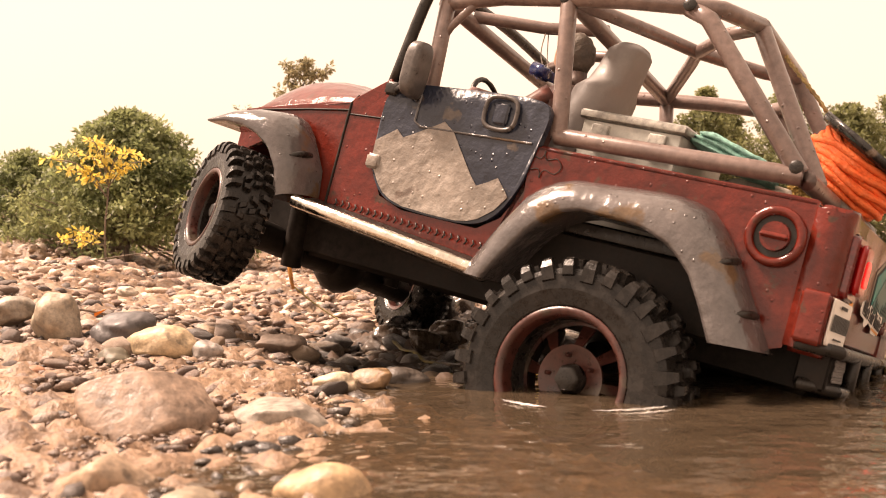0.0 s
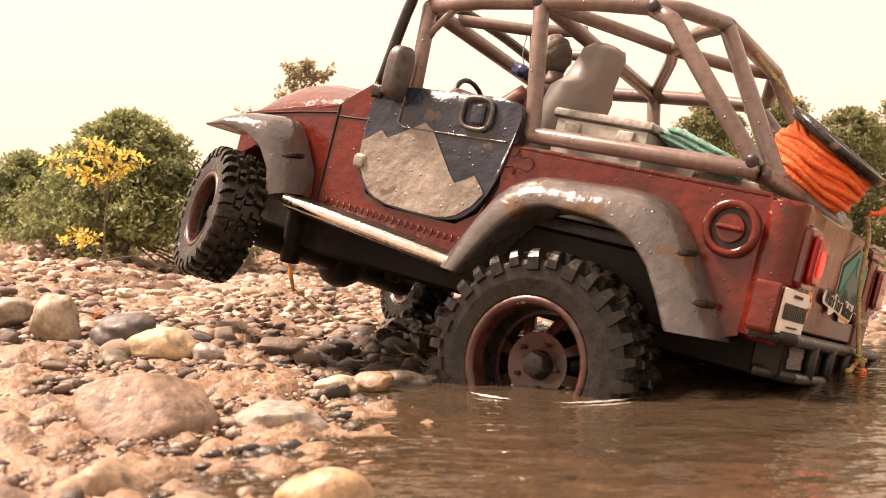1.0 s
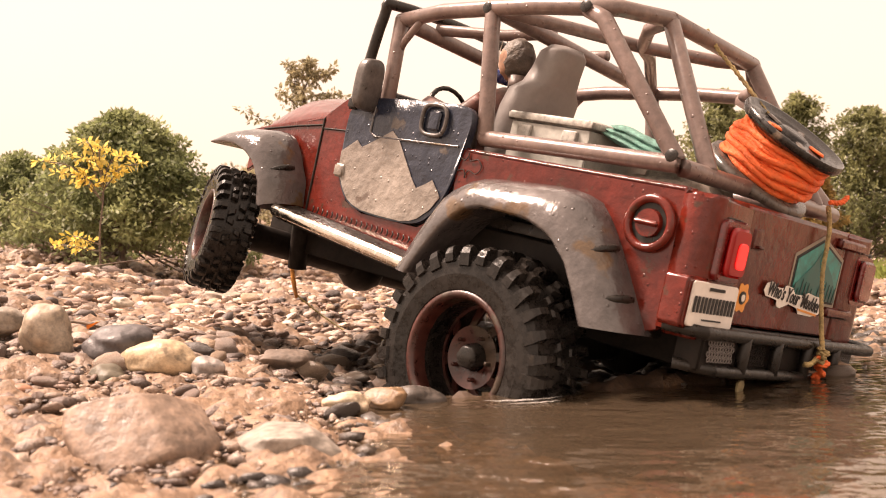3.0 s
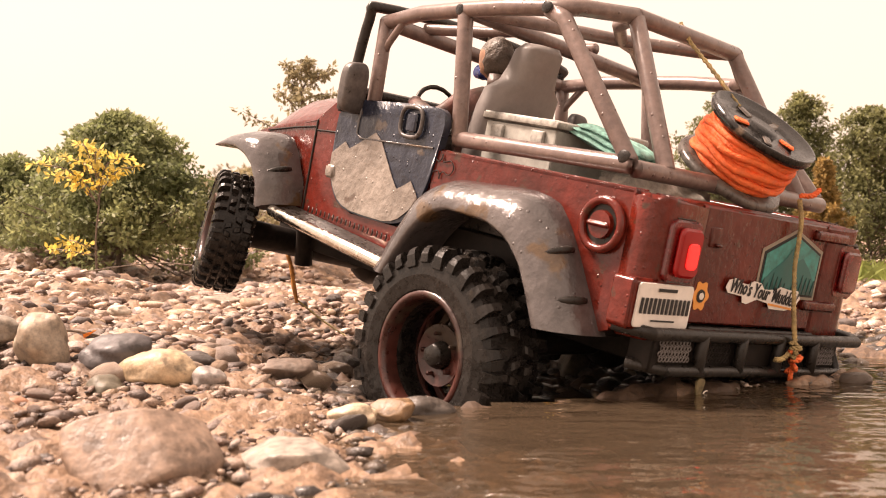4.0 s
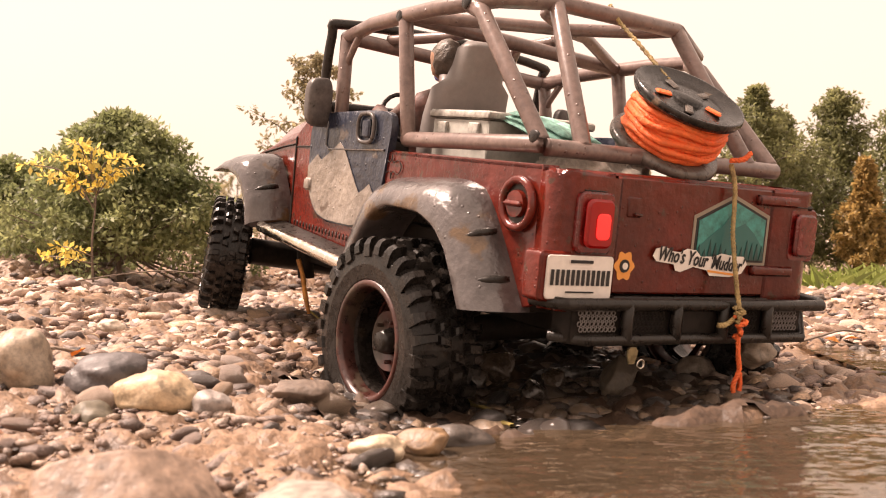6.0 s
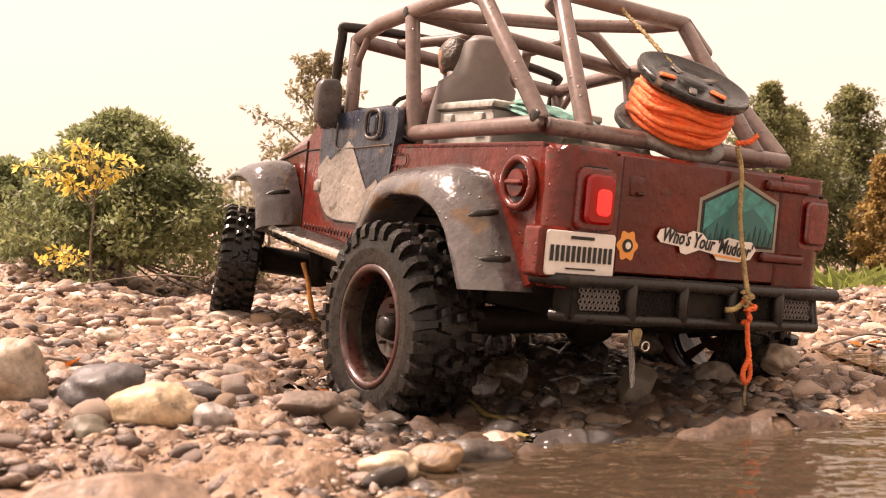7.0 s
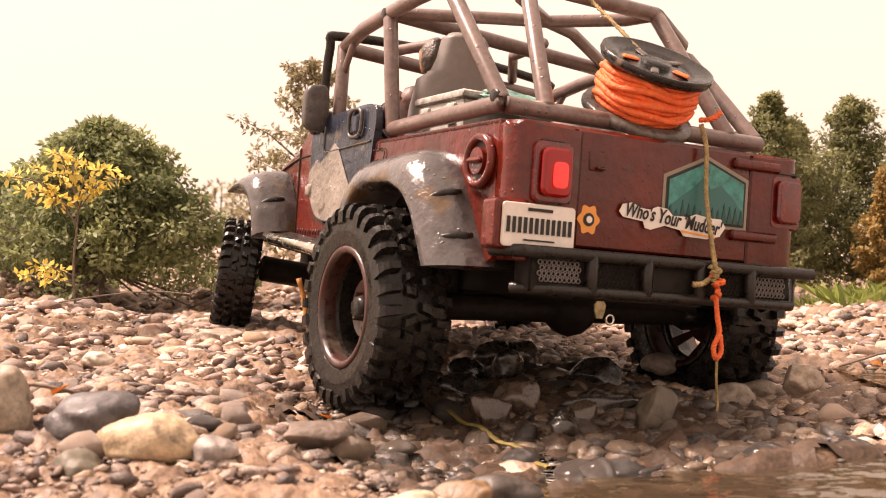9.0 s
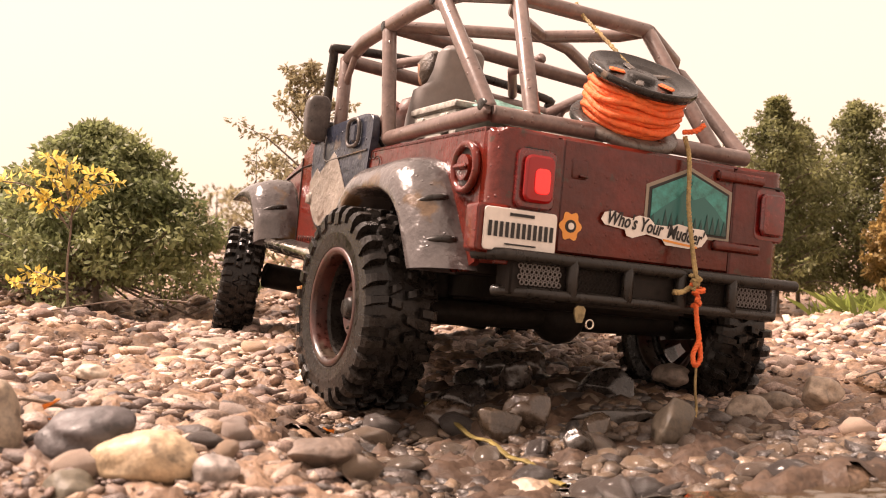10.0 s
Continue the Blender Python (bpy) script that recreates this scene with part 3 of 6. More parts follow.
def scatter(count, seed, region, size):
    """Random places on the gravel: x, y, radius, turn."""
    rng = np.random.default_rng(seed)
    x, y = rng.uniform(region[0], region[1], count), rng.uniform(region[2], region[3], count)
    r = size[0] * (size[1] / size[0]) ** (rng.random(count) ** 1.7)
    return x, y, r, rng.uniform(0, 6.28, count)


def stone_templates(n, sub):
    out = []
    for s in range(n):
        rng = random.Random(100 + s)
        bm = stone_shape(200 + s, sub, (1, rng.uniform(0.5, 0.92), rng.uniform(0.22, 0.5)), 0.24, rng.choice((4, 7, 9, 12)))
        v = np.array([tuple(p.co) for p in bm.verts])
        bm.verts.index_update()
        f = np.array([[p.index for p in q.verts] for q in bm.faces])
        bm.free()
        out.append((v, f))
    return out


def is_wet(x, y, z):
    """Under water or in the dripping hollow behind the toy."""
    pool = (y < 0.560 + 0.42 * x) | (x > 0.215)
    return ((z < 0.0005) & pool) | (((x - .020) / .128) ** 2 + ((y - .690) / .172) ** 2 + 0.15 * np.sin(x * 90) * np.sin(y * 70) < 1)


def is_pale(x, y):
    """Far and right-hand gravel: dry stones, with the stronger light there put into a paler colour."""
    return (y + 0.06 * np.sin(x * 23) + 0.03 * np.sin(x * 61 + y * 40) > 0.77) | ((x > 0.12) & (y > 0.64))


def pebble_field(name, sets, wet, mat, label, sub=1, pale=False):
    """Pebbles too many to count, joined into one stretch of gravel."""
    temps = stone_templates(14, sub)
    vs, fs, base = [], [], 0
    rng = np.random.default_rng(9 + wet)
    for x, y, r, turn in sets:
        z = ground_z(x, y)
        keep = is_wet(x, y, z) == wet
        if not wet:
            keep &= is_pale(x, y) == pale
        keep &= ~((np.abs(y - 0.562 - 0.42 * x) < 0.022) & (x > -.01) & (x < .22) & (r > .0026))      # the clay bar is bare
        for px, py, pr, pt, pz in zip(x[keep], y[keep], r[keep], turn[keep], z[keep]):
            v, f = temps[rng.integers(len(temps))]
            tx, ty = rng.normal(0, 0.22, 2)
            m = np.array((Matrix.Rotation(pt, 3, "Z") @ Matrix.Rotation(tx, 3, "X") @ Matrix.Rotation(ty, 3, "Y")))
            vs.append(v @ m.T * pr + (px, py, pz + pr * 0.10))
            fs.append(f + base)
            base += len(v)
    ob = from_arrays(name, np.concatenate(vs).tolist(), np.concatenate(fs).tolist(), mat)
    return tagged(ob, label, "gravel", kind="stuff")


SETS = [scatter(750, 11, (-.42, .45, .60, 1.15), (.006, .0125)), scatter(8500, 1, (-.42, .52, .54, 1.22), (.0034, .0100)), scatter(11000, 15, (-.42, .52, .54, 1.22), (.0014, .0036)), scatter(1700, 2, (-.30, .0, .28, .60), (.0016, .0075)), scatter(3200, 10, (-.26, .0, .29, .62), (.0007, .0019)),
        scatter(6500, 3, (-1.1, 1.3, 1.0, 2.2), (.004, .012)), scatter(2600, 5, (-3, 3.5, 1.9, 4.5), (.014, .035)),
        scatter(4000, 6, (-.32, .3, .48, .95), (.0012, .0035)), scatter(1900, 7, (-.09, .15, .62, .86), (.003, .011)), scatter(500, 8, (.03, .7, .2, .60), (.003, .008))]
pebble_field("gravel", SETS, False, M_STONE_SMALL, "tan, grey and brown river pebbles on the bank")
pebble_field("dry_gravel", SETS, False, M_PALE_SMALL, "pale dry river pebbles, brightened, on the far and right bank", pale=True)
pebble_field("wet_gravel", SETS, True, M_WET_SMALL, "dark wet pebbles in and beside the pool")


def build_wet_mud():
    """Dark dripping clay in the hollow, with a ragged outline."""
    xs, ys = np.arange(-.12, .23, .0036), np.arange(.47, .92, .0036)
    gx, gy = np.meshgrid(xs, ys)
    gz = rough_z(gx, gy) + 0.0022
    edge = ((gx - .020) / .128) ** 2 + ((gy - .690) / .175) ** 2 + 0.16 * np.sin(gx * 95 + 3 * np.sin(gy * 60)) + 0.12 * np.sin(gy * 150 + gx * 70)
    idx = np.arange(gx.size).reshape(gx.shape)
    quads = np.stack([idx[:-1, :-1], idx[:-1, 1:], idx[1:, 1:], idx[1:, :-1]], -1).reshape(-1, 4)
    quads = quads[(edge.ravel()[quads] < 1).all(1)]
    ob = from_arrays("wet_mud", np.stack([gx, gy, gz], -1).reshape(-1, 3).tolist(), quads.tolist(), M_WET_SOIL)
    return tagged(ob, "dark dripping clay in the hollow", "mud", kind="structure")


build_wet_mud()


def build_puddle():
    """Water left standing in the lowest part of the hollow; the ground rises through it."""
    bm = bmesh.new()
    bmesh.ops.create_grid(bm, x_segments=30, y_segments=30, size=1)
    for v in bm.verts:
        v.co = Vector((.035 + v.co.x * .085, .660 + v.co.y * .060, -.0150))
    return tagged(part("puddle", bm, M_WATER), "dark puddle standing in the hollow", "water", kind="structure")


build_puddle()


def build_pebbles():
    """The pebbles that can be told apart, each an object of its own on the ground."""
    shapes = []
    for s in range(12):
        rng = random.Random(300 + s)
        bm = stone_shape(400 + s, 2, (1, rng.uniform(0.62, 0.95), rng.uniform(0.36, 0.6)), 0.15, rng.choice((3, 7, 9, 12)))
        me = bpy.data.meshes.new("pebble")
        bm.to_mesh(me)
        bm.free()
        me.polygons.foreach_set("use_smooth", [True] * len(me.polygons))
        dry, wet, pale = me, me.copy(), me.copy()
        dry.materials.append(M_STONE_PIECE)
        wet.materials.append(M_WET_PIECE)
        pale.materials.append(M_PALE_PIECE)
        shapes.append((dry, wet, pale))
    rng = np.random.default_rng(21)
    made = 0
    while made < 290:
        x, y = rng.uniform(-.34, .34), rng.uniform(.5, 1.05)
        if made < 90:
            x, y = rng.uniform(-.08, .14), rng.uniform(.585, .80)
        z = float(ground_z(x, y))
        if x > 0.05 and y < 0.62:
            continue
        r = (0.0065 if made < 90 else 0.0045) * 2.4 ** (rng.random() ** 1.8)
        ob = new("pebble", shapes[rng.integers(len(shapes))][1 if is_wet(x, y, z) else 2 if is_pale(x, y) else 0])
        ob.parent = ground
        ob.matrix_basis = pose(x, y, z + r * 0.2, rng.normal(0, 14), rng.normal(0, 14), rng.uniform(0, 360)) @ Matrix.Diagonal((r, r, r, 1))
        made += 1


# ---- the toy off-roader ----
FLARE_REAR_OUT = [(.0625, .1245), (.0584, .1334), (.0515, .1471), (.0419, .1624), (.0339, .1680), (.0253, .1708), (-.0074, .1728), (-.0196, .1728), (-.0297, .1705), (-.0375, .1631), (-.0468, .1498), (-.0545, .1375), (-.0625, .1245)]
FLARE_REAR_IN = [(.0475, .1240), (.0456, .1274), (.0400, .1365), (.0333, .1461), (.0250, .1542), (.0158, .1580), (-.0095, .1571), (-.0227, .1522), (-.0317, .1445), (-.0377, .1352), (-.0445, .1230)]
FLARE_FRONT_OUT = [(.2060, .1640), (.1950, .1705), (.1860, .1730), (.1721, .1738), (.1660, .1715), (.1605, .1650), (.1519, .1513), (.1502, .1390)]
FLARE_FRONT_IN = [(.2055, .1608), (.1950, .1625), (.1860, .1622), (.1768, .1600), (.1680, .1550), (.1613, .1465), (.1595, .1400), (.1585, .1340)]


def flare(name, outer, inner, side, parent):
    """Wheel-arch flare: a rounded skin from the body out to a lip and back under."""
    n = 26
    a, b = resample([(x, 0, z) for x, z in inner], n), resample([(x, 0, z) for x, z in outer], n)

    def rail(c, y, dz=0.0, mix=None, u=0.0):
        return [J(p.x + (mix[i].x - p.x) * u if mix else p.x, side * y, (p.z + (mix[i].z - p.z) * u if mix else p.z) + dz) for i, p in enumerate(c)]
    rails = [rail(a, .0700), rail(a, .0905), rail(a, .0925, 0, b, .02), rail(a, .0935, 0, b, .10), rail(a, .0932, 0, b, .30),
             rail(a, .0915, 0, b, .55), rail(a, .0880, 0, b, .76), rail(a, .0825, 0, b, .92), rail(b, .0765), rail(b, .0700)]
    bm = loft(bmesh.new(), rails)
    return part(name, bm, M_FLARE, parent, "grey plastic smeared with mud")


def flare_slot_shade(outer, inner, k, side, parent):
    """A black sliver painting the shade of a moulded slot; it widens towards the rear edge of the flare."""
    a, b = resample([(x, 0, z) for x, z in inner], 26)[k], resample([(x, 0, z) for x, z in outer], 26)[k]
    pts = []
    for u, y in ((.58, .0898), (.66, .0885), (.76, .0864), (.86, .0838), (.95, .0798), (1.0, .0765)):
        pts.append(J(a.x + (b.x - a.x) * u, side * y, a.z + (b.z - a.z) * u))
    part("flare_slot_shade", tube(bmesh.new(), pts, [.0003, .0010, .0016, .0020, .0022, .0015], 8), M_BLACK, parent)


def lens_outline(y, z, w, h, x, r=0.003):
    pts = []
    for cy, cz, a0 in ((1, 1, 0), (-1, 1, 90), (-1, -1, 180), (1, -1, 270)):
        for k in range(4):
            a = radians(a0 + k * 30)
            pts.append(J(x, y + cy * (w / 2 - r) + r * math.cos(a), z + cz * (h / 2 - r) + r * math.sin(a)))
    return pts


def tail_lamp(y, parent, lit):
    bm = slab(bmesh.new(), lens_outline(y, .1615, .0178, .0235, -.0725), ((-.0085 if lit else -.0065) * K, 0, 0), 0.001)
    lamp = part("tail_lamp", bm, M_LENS, parent, "dark red plastic tail lamp housing")
    bm = slab(bmesh.new(), lens_outline(y, .1615, .0132, .0185, -.0808 if lit else -.0788), (-.003 * K, 0, 0), 0.0012)
    part("lens", bm, M_LENS_LIT if lit else M_LENS, lamp, "glossy red lens")
    if lit:
        bm = slab(bmesh.new(), lens_outline(y - .0008, .1605, .0068, .0098, -.0838, .002), (-.0006 * K, 0, 0), 0.0003)
        part("bulb", bm, M_LAMP, lamp, "glowing red light")
    bm = bmesh.new()
    box(bm, J(-.079, y - .006, .1728), J(-.075, y + .006, .1745), 0.0008)
    part("bracket", bm, M_BLACK, lamp)
    return lamp


def writing(text, size, m, mat, parent, name="lettering", width=None, shear=0.0):
    c = bpy.data.curves.new(name, "FONT")
    c.body, c.size, c.align_x, c.align_y, c.extrude, c.shear = text, size, "CENTER", "CENTER", 0.00012, shear
    c.resolution_u, c.offset = 2, 0.00016
    ob = new(name, c)
    bpy.context.view_layer.update()
    me = bpy.data.meshes.new_from_object(ob)
    bpy.data.objects.remove(ob)
    me.materials.clear()
    me.materials.append(mat)
    if width:
        xs = [v.co.x for v in me.vertices]
        s = width / (max(xs) - min(xs))
        for v in me.vertices:
            v.co.x *= s
    o = new(name, me)
    o.parent = parent
    o.matrix_basis = m
    return o


def rear_pose(y, z, x=-.0785):
    """Facing backwards on the tailgate: letters read from behind."""
    return Matrix.Translation(J(x, y, z)) @ Matrix(((0, 0, -1, 0), (-1, 0, 0, 0), (0, 1, 0, 0), (0, 0, 0, 1)))


def flat_shape(points, thick, mat, parent, name, x=-.0779, label=""):
    """A sticker on the tailgate from (y, z) corners."""
    bm = slab(bmesh.new(), [J(x, y, z) for y, z in points], (-thick, 0, 0))
    return part(name, bm, mat, parent, label, smooth=False)


def build_wheel():
    """Tyre with chunky lugs, spoked rim, hub. The axle is the y axis, outer face at +y."""
    wheel = bpy.data.objects.new("wheel", None)
    scene.collection.objects.link(wheel)
    W = 0.039
    prof = [(.0285, -.40), (.032, -.47), (.039, -.50), (.0455, -.485), (.0482, -.41), (.0490, -.2), (.0492, 0), (.0490, .2), (.0482, .41), (.0455, .485), (.039, .50), (.032, .47), (.0285, .40), (.026, .2), (.026, -.2)]
    bm = bmesh.new()
    n = 64
    rings = [[bm.verts.new((r * math.cos(a), w * W, r * math.sin(a))) for r, w in prof] for a in (2 * math.pi * k / n for k in range(n))]
    for i in range(n):
        a, b = rings[i], rings[(i + 1) % n]
        for k in range(len(prof)):
            bm.faces.new((a[k], a[(k + 1) % len(prof)], b[(k + 1) % len(prof)], b[k]))
    lugs = 30

    def lug(angle, cross, half, lean):
        """A tread block: its cross-section in (radius, y), narrower at the crown, leaning with y."""
        turn = Matrix.Rotation(-angle, 4, "Y")
        lo, hi = [], []
        for r, y in cross:
            w = half * (1.12 - 0.42 * max(0.0, min(1.0, (r - .0478) / .0055)))
            lo.append(bm.verts.new(turn @ Vector((r, y, -w + lean * y))))
            hi.append(bm.verts.new(turn @ Vector((r, y, w + lean * y))))
        bm.faces.new(lo), bm.faces.new(list(reversed(hi)))
        for k in range(len(cross)):
            q = (k + 1) % len(cross)
            bm.faces.new((lo[k], hi[k], hi[q], lo[q]))
    for i in range(lugs):
        for side in (-1, 1):
            a = 2 * math.pi * (i + (0.5 if side > 0 else 0)) / lugs
            reach = .0425 if i % 2 else .0445        # every other block wraps further down the sidewall
            lug(a, [(r, side * w * W) for r, w in ((.0475, .24), (.0475, .41), (reach, .492), (reach + .0006, .522), (.0490, .515), (.0518, .475), (.0532, .41), (.0534, .25))], .0027 if i % 2 else .0023, .10 * side)
            lug(a + .075, [(r, side * w * W) for r, w in ((.0480, .03), (.0480, .20), (.0528, .19), (.0536, .15), (.0536, .07), (.0530, .035))], .0024, .42 * (1 if i % 2 else -.6) * side)
    part("tyre", bm, M_TYRE, wheel, "black muddy off-road tyre with chunky lugs", smooth=False)
    # rim: barrel, lip and a face with eight openings
    bm = bmesh.new()
    prof = [(.0335, .44), (.0335, .47), (.0318, .48), (.0300, .465), (.0292, .40), (.0285, .22), (.0285, -.44), (.0325, -.46)]
    rings = [[bm.verts.new((r * math.cos(a), w * W, r * math.sin(a))) for r, w in prof] for a in (2 * math.pi * k / 48 for k in range(48))]
    for i in range(48):
        a, b = rings[i], rings[(i + 1) % 48]
        for k in range(len(prof) - 1):
            bm.faces.new((a[k], a[k + 1], b[k + 1], b[k]))
    rim = part("rim", bm, M_RIM, wheel, "maroon steel rim, wet")
    rim.scale = (.93, 1, .93)
    bm = bmesh.new()
    def disc(r, a, y):
        return Vector((r * math.cos(a), y, r * math.sin(a)))
    for i in range(8):
        a0 = 2 * math.pi * i / 8
        for s in range(6):
            b0, b1 = a0 + s * math.pi / 24, a0 + (s + 1) * math.pi / 24
            rows = [(.0288, .0262)] + ([(.0262, .0165)] if s in (0, 5) else []) + [(.0165, .0075)]
            for r1, r0 in rows:
                def yy(r):
                    return .0012 + .0045 * math.exp(-((r - .014) / .006) ** 2) - (.004 if r > .026 else 0)
                v = [bm.verts.new(disc(r, b, yy(r) + dy)) for dy in (0, -.0016) for r, b in ((r1, b0), (r1, b1), (r0, b1), (r0, b0))]
                bm.faces.new(v[:4]), bm.faces.new(list(reversed(v[4:])))
                for k in range(4):
                    bm.faces.new((v[k], v[4 + k], v[4 + (k + 1) % 4], v[(k + 1) % 4]))
    bmesh.ops.remove_doubles(bm, verts=bm.verts, dist=1e-5)
    part("spokes", bm, M_RIM, rim, smooth=False)
    bm = tube(bmesh.new(), [(0, -.016, 0), (0, .0050, 0), (0, .0080, 0), (0, .0108, 0)], [.0085, .0070, .0062, .0050], 6)
    part("hub", bm, M_BLACK, wheel, "black plastic hub")
    for i in range(5):
        a = 2 * math.pi * i / 5
        bm = tube(bmesh.new(), [disc(.0115, a, .002), disc(.0115, a, .0070)], .0012, 6)
        part("wheel_nut", bm, M_RIM, rim)
    return wheel


def build_jeep():
    jeep = bpy.data.objects.new("toy_jeep", None)
    scene.collection.objects.link(jeep)
    tagged(jeep, "muddy red radio-controlled toy off-roader with navy doors and open roll cage", "toy car")
    Y = .0735
    # tub sides: from the cowl back to the tail, cut out over the rear wheel and under the door
    arch = [(x, z) for x, z in FLARE_REAR_IN]
    for side in (1, -1):
        out = [(.0455, .1285), (.0505, .1810), (-.0655, .1815), (-.0655, .1795), (-.0655, .150), (-.0655, .128), (-.055, .124), (-.0462, .1235)]
        out += [(x, z + .002) for x, z in reversed(arch[1:-1])]
        bm = slab(bmesh.new(), [J(x, side * Y, z) for x, z in out], (0, -side * .004, 0), 0.0008)
        part("side_panel", bm, M_RED, jeep, "red quarter panel with mud splashes")
        out = [(.1435, .1335), (.1435, .186), (.1265, .198), (.122, .190), (.126, .160), (.117, .1465), (.104, .1425), (.066, .1425), (.056, .149), (.0475, .165), (.0505, .181), (.0455, .1285), (.060, .1315)]
        bm = slab(bmesh.new(), [J(x, side * (Y - .0003), z) for x, z in out], (0, -side * .004, 0), 0.0006)
        part("rocker_panel", bm, M_RED, jeep, "red sill and cowl side")
        out = [(.2110, .150), (.2110, .1732), (.1830, .1792), (.1442, .1865), (.1442, .134), (.160, .134), (.170, .156), (.190, .163)]
        bm = slab(bmesh.new(), [J(x, side * (Y - .0035 - .09 * max(0, x - .144)), z) for x, z in out], (0, -side * .004, 0), 0.0008)
        part("front_wing", bm, M_RED, jeep)
        # door with navy top and a mud-coloured mountain
        dout = [(.1245, .1635), (.1255, .186), (.1235, .1940), (.113, .1975), (.060, .2000), (.0480, .1990), (.0450, .1950), (.0475, .1800), (.0500, .1650), (.0560, .1520), (.0640, .1450), (.0760, .1430), (.1040, .1435), (.1150, .1470), (.1220, .1550)]
        bm = slab(bmesh.new(), [J(x, side * (Y + .0012), z) for x, z in rounded(rounded(dout))], (0, -side * .005, 0), 0.0007)
        door = part("door", bm, M_BLUE, jeep, "navy half door painted with a beige mountain")
        mt = [(.1240, .1600), (.1245, .1700), (.1150, .1765), (.1110, .1735), (.1070, .1755), (.0985, .1800), (.0925, .1835), (.0870, .1800), (.0740, .1640), (.0700, .1600), (.0650, .1625), (.0610, .1650), (.0560, .1600), (.0545, .1580), (.0590, .1518), (.0655, .1468), (.0700, .1450), (.0760, .1440), (.0900, .1440), (.1030, .1446), (.1095, .1462), (.1140, .1484), (.1180, .1522), (.1208, .1562)]
        bm = slab(bmesh.new(), [J(x, side * (Y + .0014), z) for x, z in mt], (0, side * .0005, 0))
        part("mountain_decal", bm, M_MUD, door, "beige mountain silhouette", smooth=False)
        bm = tube(bmesh.new(), [J(.1075, side * (Y + .0012), .1935), J(.1075, side * (Y + .0014), .1815), J(.104, side * (Y + .0014), .1795), J(.0500, side * (Y + .0014), .1815)], .0006 * K, 6)
        part("door_crease", bm, M_FLARE, door)
        ring = [J(.067 + .0075 * cx, side * (Y + .0025), .1912 + .0068 * cz) for cx, cz in ((-1, -.6), (-.6, -1), (.6, -1), (1, -.6), (1, .6), (.6, 1), (-.6, 1), (-1, .6), (-1, -.6))]
        bm = tube(bmesh.new(), rounded(rounded([tuple(p) for p in ring[:-1]])) + [rounded(rounded([tuple(p) for p in ring[:-1]]))[0]], .0010 * K, 8)
        part("handle_frame", bm, M_MIRROR, door)
        bm = jbox((.0635, side * (Y + .001), .1865), (.0705, side * (Y + .003), .1955), .001)
        part("door_handle", bm, M_BLUE, door)
        bm = jbox((.1195, side * Y, .1575), (.1265, side * (Y + .003), .1640), .0012)
        part("hinge", bm, M_MUD, door)
        bm = jbox((.1195, side * Y, .1905), (.1265, side * (Y + .003), .1965), .0012)
        part("hinge", bm, M_BLACK, door)
        # mirror
        bm = bmesh.new()
        bmesh.ops.create_icosphere(bm, subdivisions=4, radius=1)
        mid, half = J(.1105, side * .0798, .2025), Vector((.0042, .0068, .0122)) * K
        for v in bm.verts:
            q = Vector([math.copysign(abs(c) ** .55, c) for c in v.co])
            v.co = mid + Vector((q.x * half.x, q.y * half.y, q.z * half.z * (1 - .06 * q.y * side)))
        mirror = part("wing_mirror", bm, M_MIRROR, jeep, "dark grey wing mirror housing")
        bm = tube(bmesh.new(), [J(.1225, side * .0740, .1925), J(.117, side * .0765, .1945), J(.1120, side * .0785, .1980)], .0018 * K, 8)
        part("mirror_arm", bm, M_BLACK, mirror)
        # side step
        bm = bmesh.new()
        a, b = (.1500, .1352), (.0500, .1262)
        outl = [J(a[0], side * .0735, a[1] + .004), J(a[0], side * .0865, a[1] + .0015), J(b[0], side * .0865, b[1] + .0015), J(b[0], side * .0735, b[1] + .004)]
        slab(bm, outl, (0, 0, -.007), 0.001)
        step = part("side_step", bm, M_BLACK, jeep, "black side step with a chrome edge")
        bm = tube(bmesh.new(), [J(a[0], side * .0872, a[1]), J(b[0], side * .0872, b[1])], .0029 * K, 12)
        part("step_tube", bm, M_CHROME, step, "scuffed chrome bar")
        for k in range(22):
            u = k / 21
            x, z = .138 + (.062 - .138) * u, .1395 + (.1365 - .1395) * u
            bm = tube(bmesh.new(), [J(x, side * (Y + .0003), z + .0013), J(x - .0012, side * (Y + .0010), z), J(x, side * (Y + .0003), z - .0013)], .0004 * K, 5)
            part("stitch", bm, M_BLACK, step)
        r = flare("rear_flare", FLARE_REAR_OUT, FLARE_REAR_IN, side, jeep)
        f = flare("front_flare", FLARE_FRONT_OUT, FLARE_FRONT_IN, side, jeep)
        flare_slot_shade(FLARE_REAR_OUT, FLARE_REAR_IN, 20, side, r), flare_slot_shade(FLARE_REAR_OUT, FLARE_REAR_IN, 23, side, r), flare_slot_shade(FLARE_FRONT_OUT, FLARE_FRONT_IN, 19, side, f)
    for side in (1, -1):
        gap = tube(bmesh.new(), [J(.1437, side * (Y - .0002), .1365), J(.1437, side * (Y - .0002), .1840), J(.1434, side * (Y - .004), .1885)], .0006 * K, 6)
        part("panel_gap", gap, M_CHASSIS, jeep)
        gap = tube(bmesh.new(), [J(.1435, side * (Y - .0004), .1792), J(.1262, side * (Y - .0001), .1800)], .0005 * K, 6)
        part("panel_gap", gap, M_CHASSIS, jeep)
        gap = tube(bmesh.new(), [J(.1445, side * (Y - .0030), .1815), J(.170, side * (Y - .0055), .1785), J(.200, side * (Y - .008), .1740)], .0005 * K, 6)
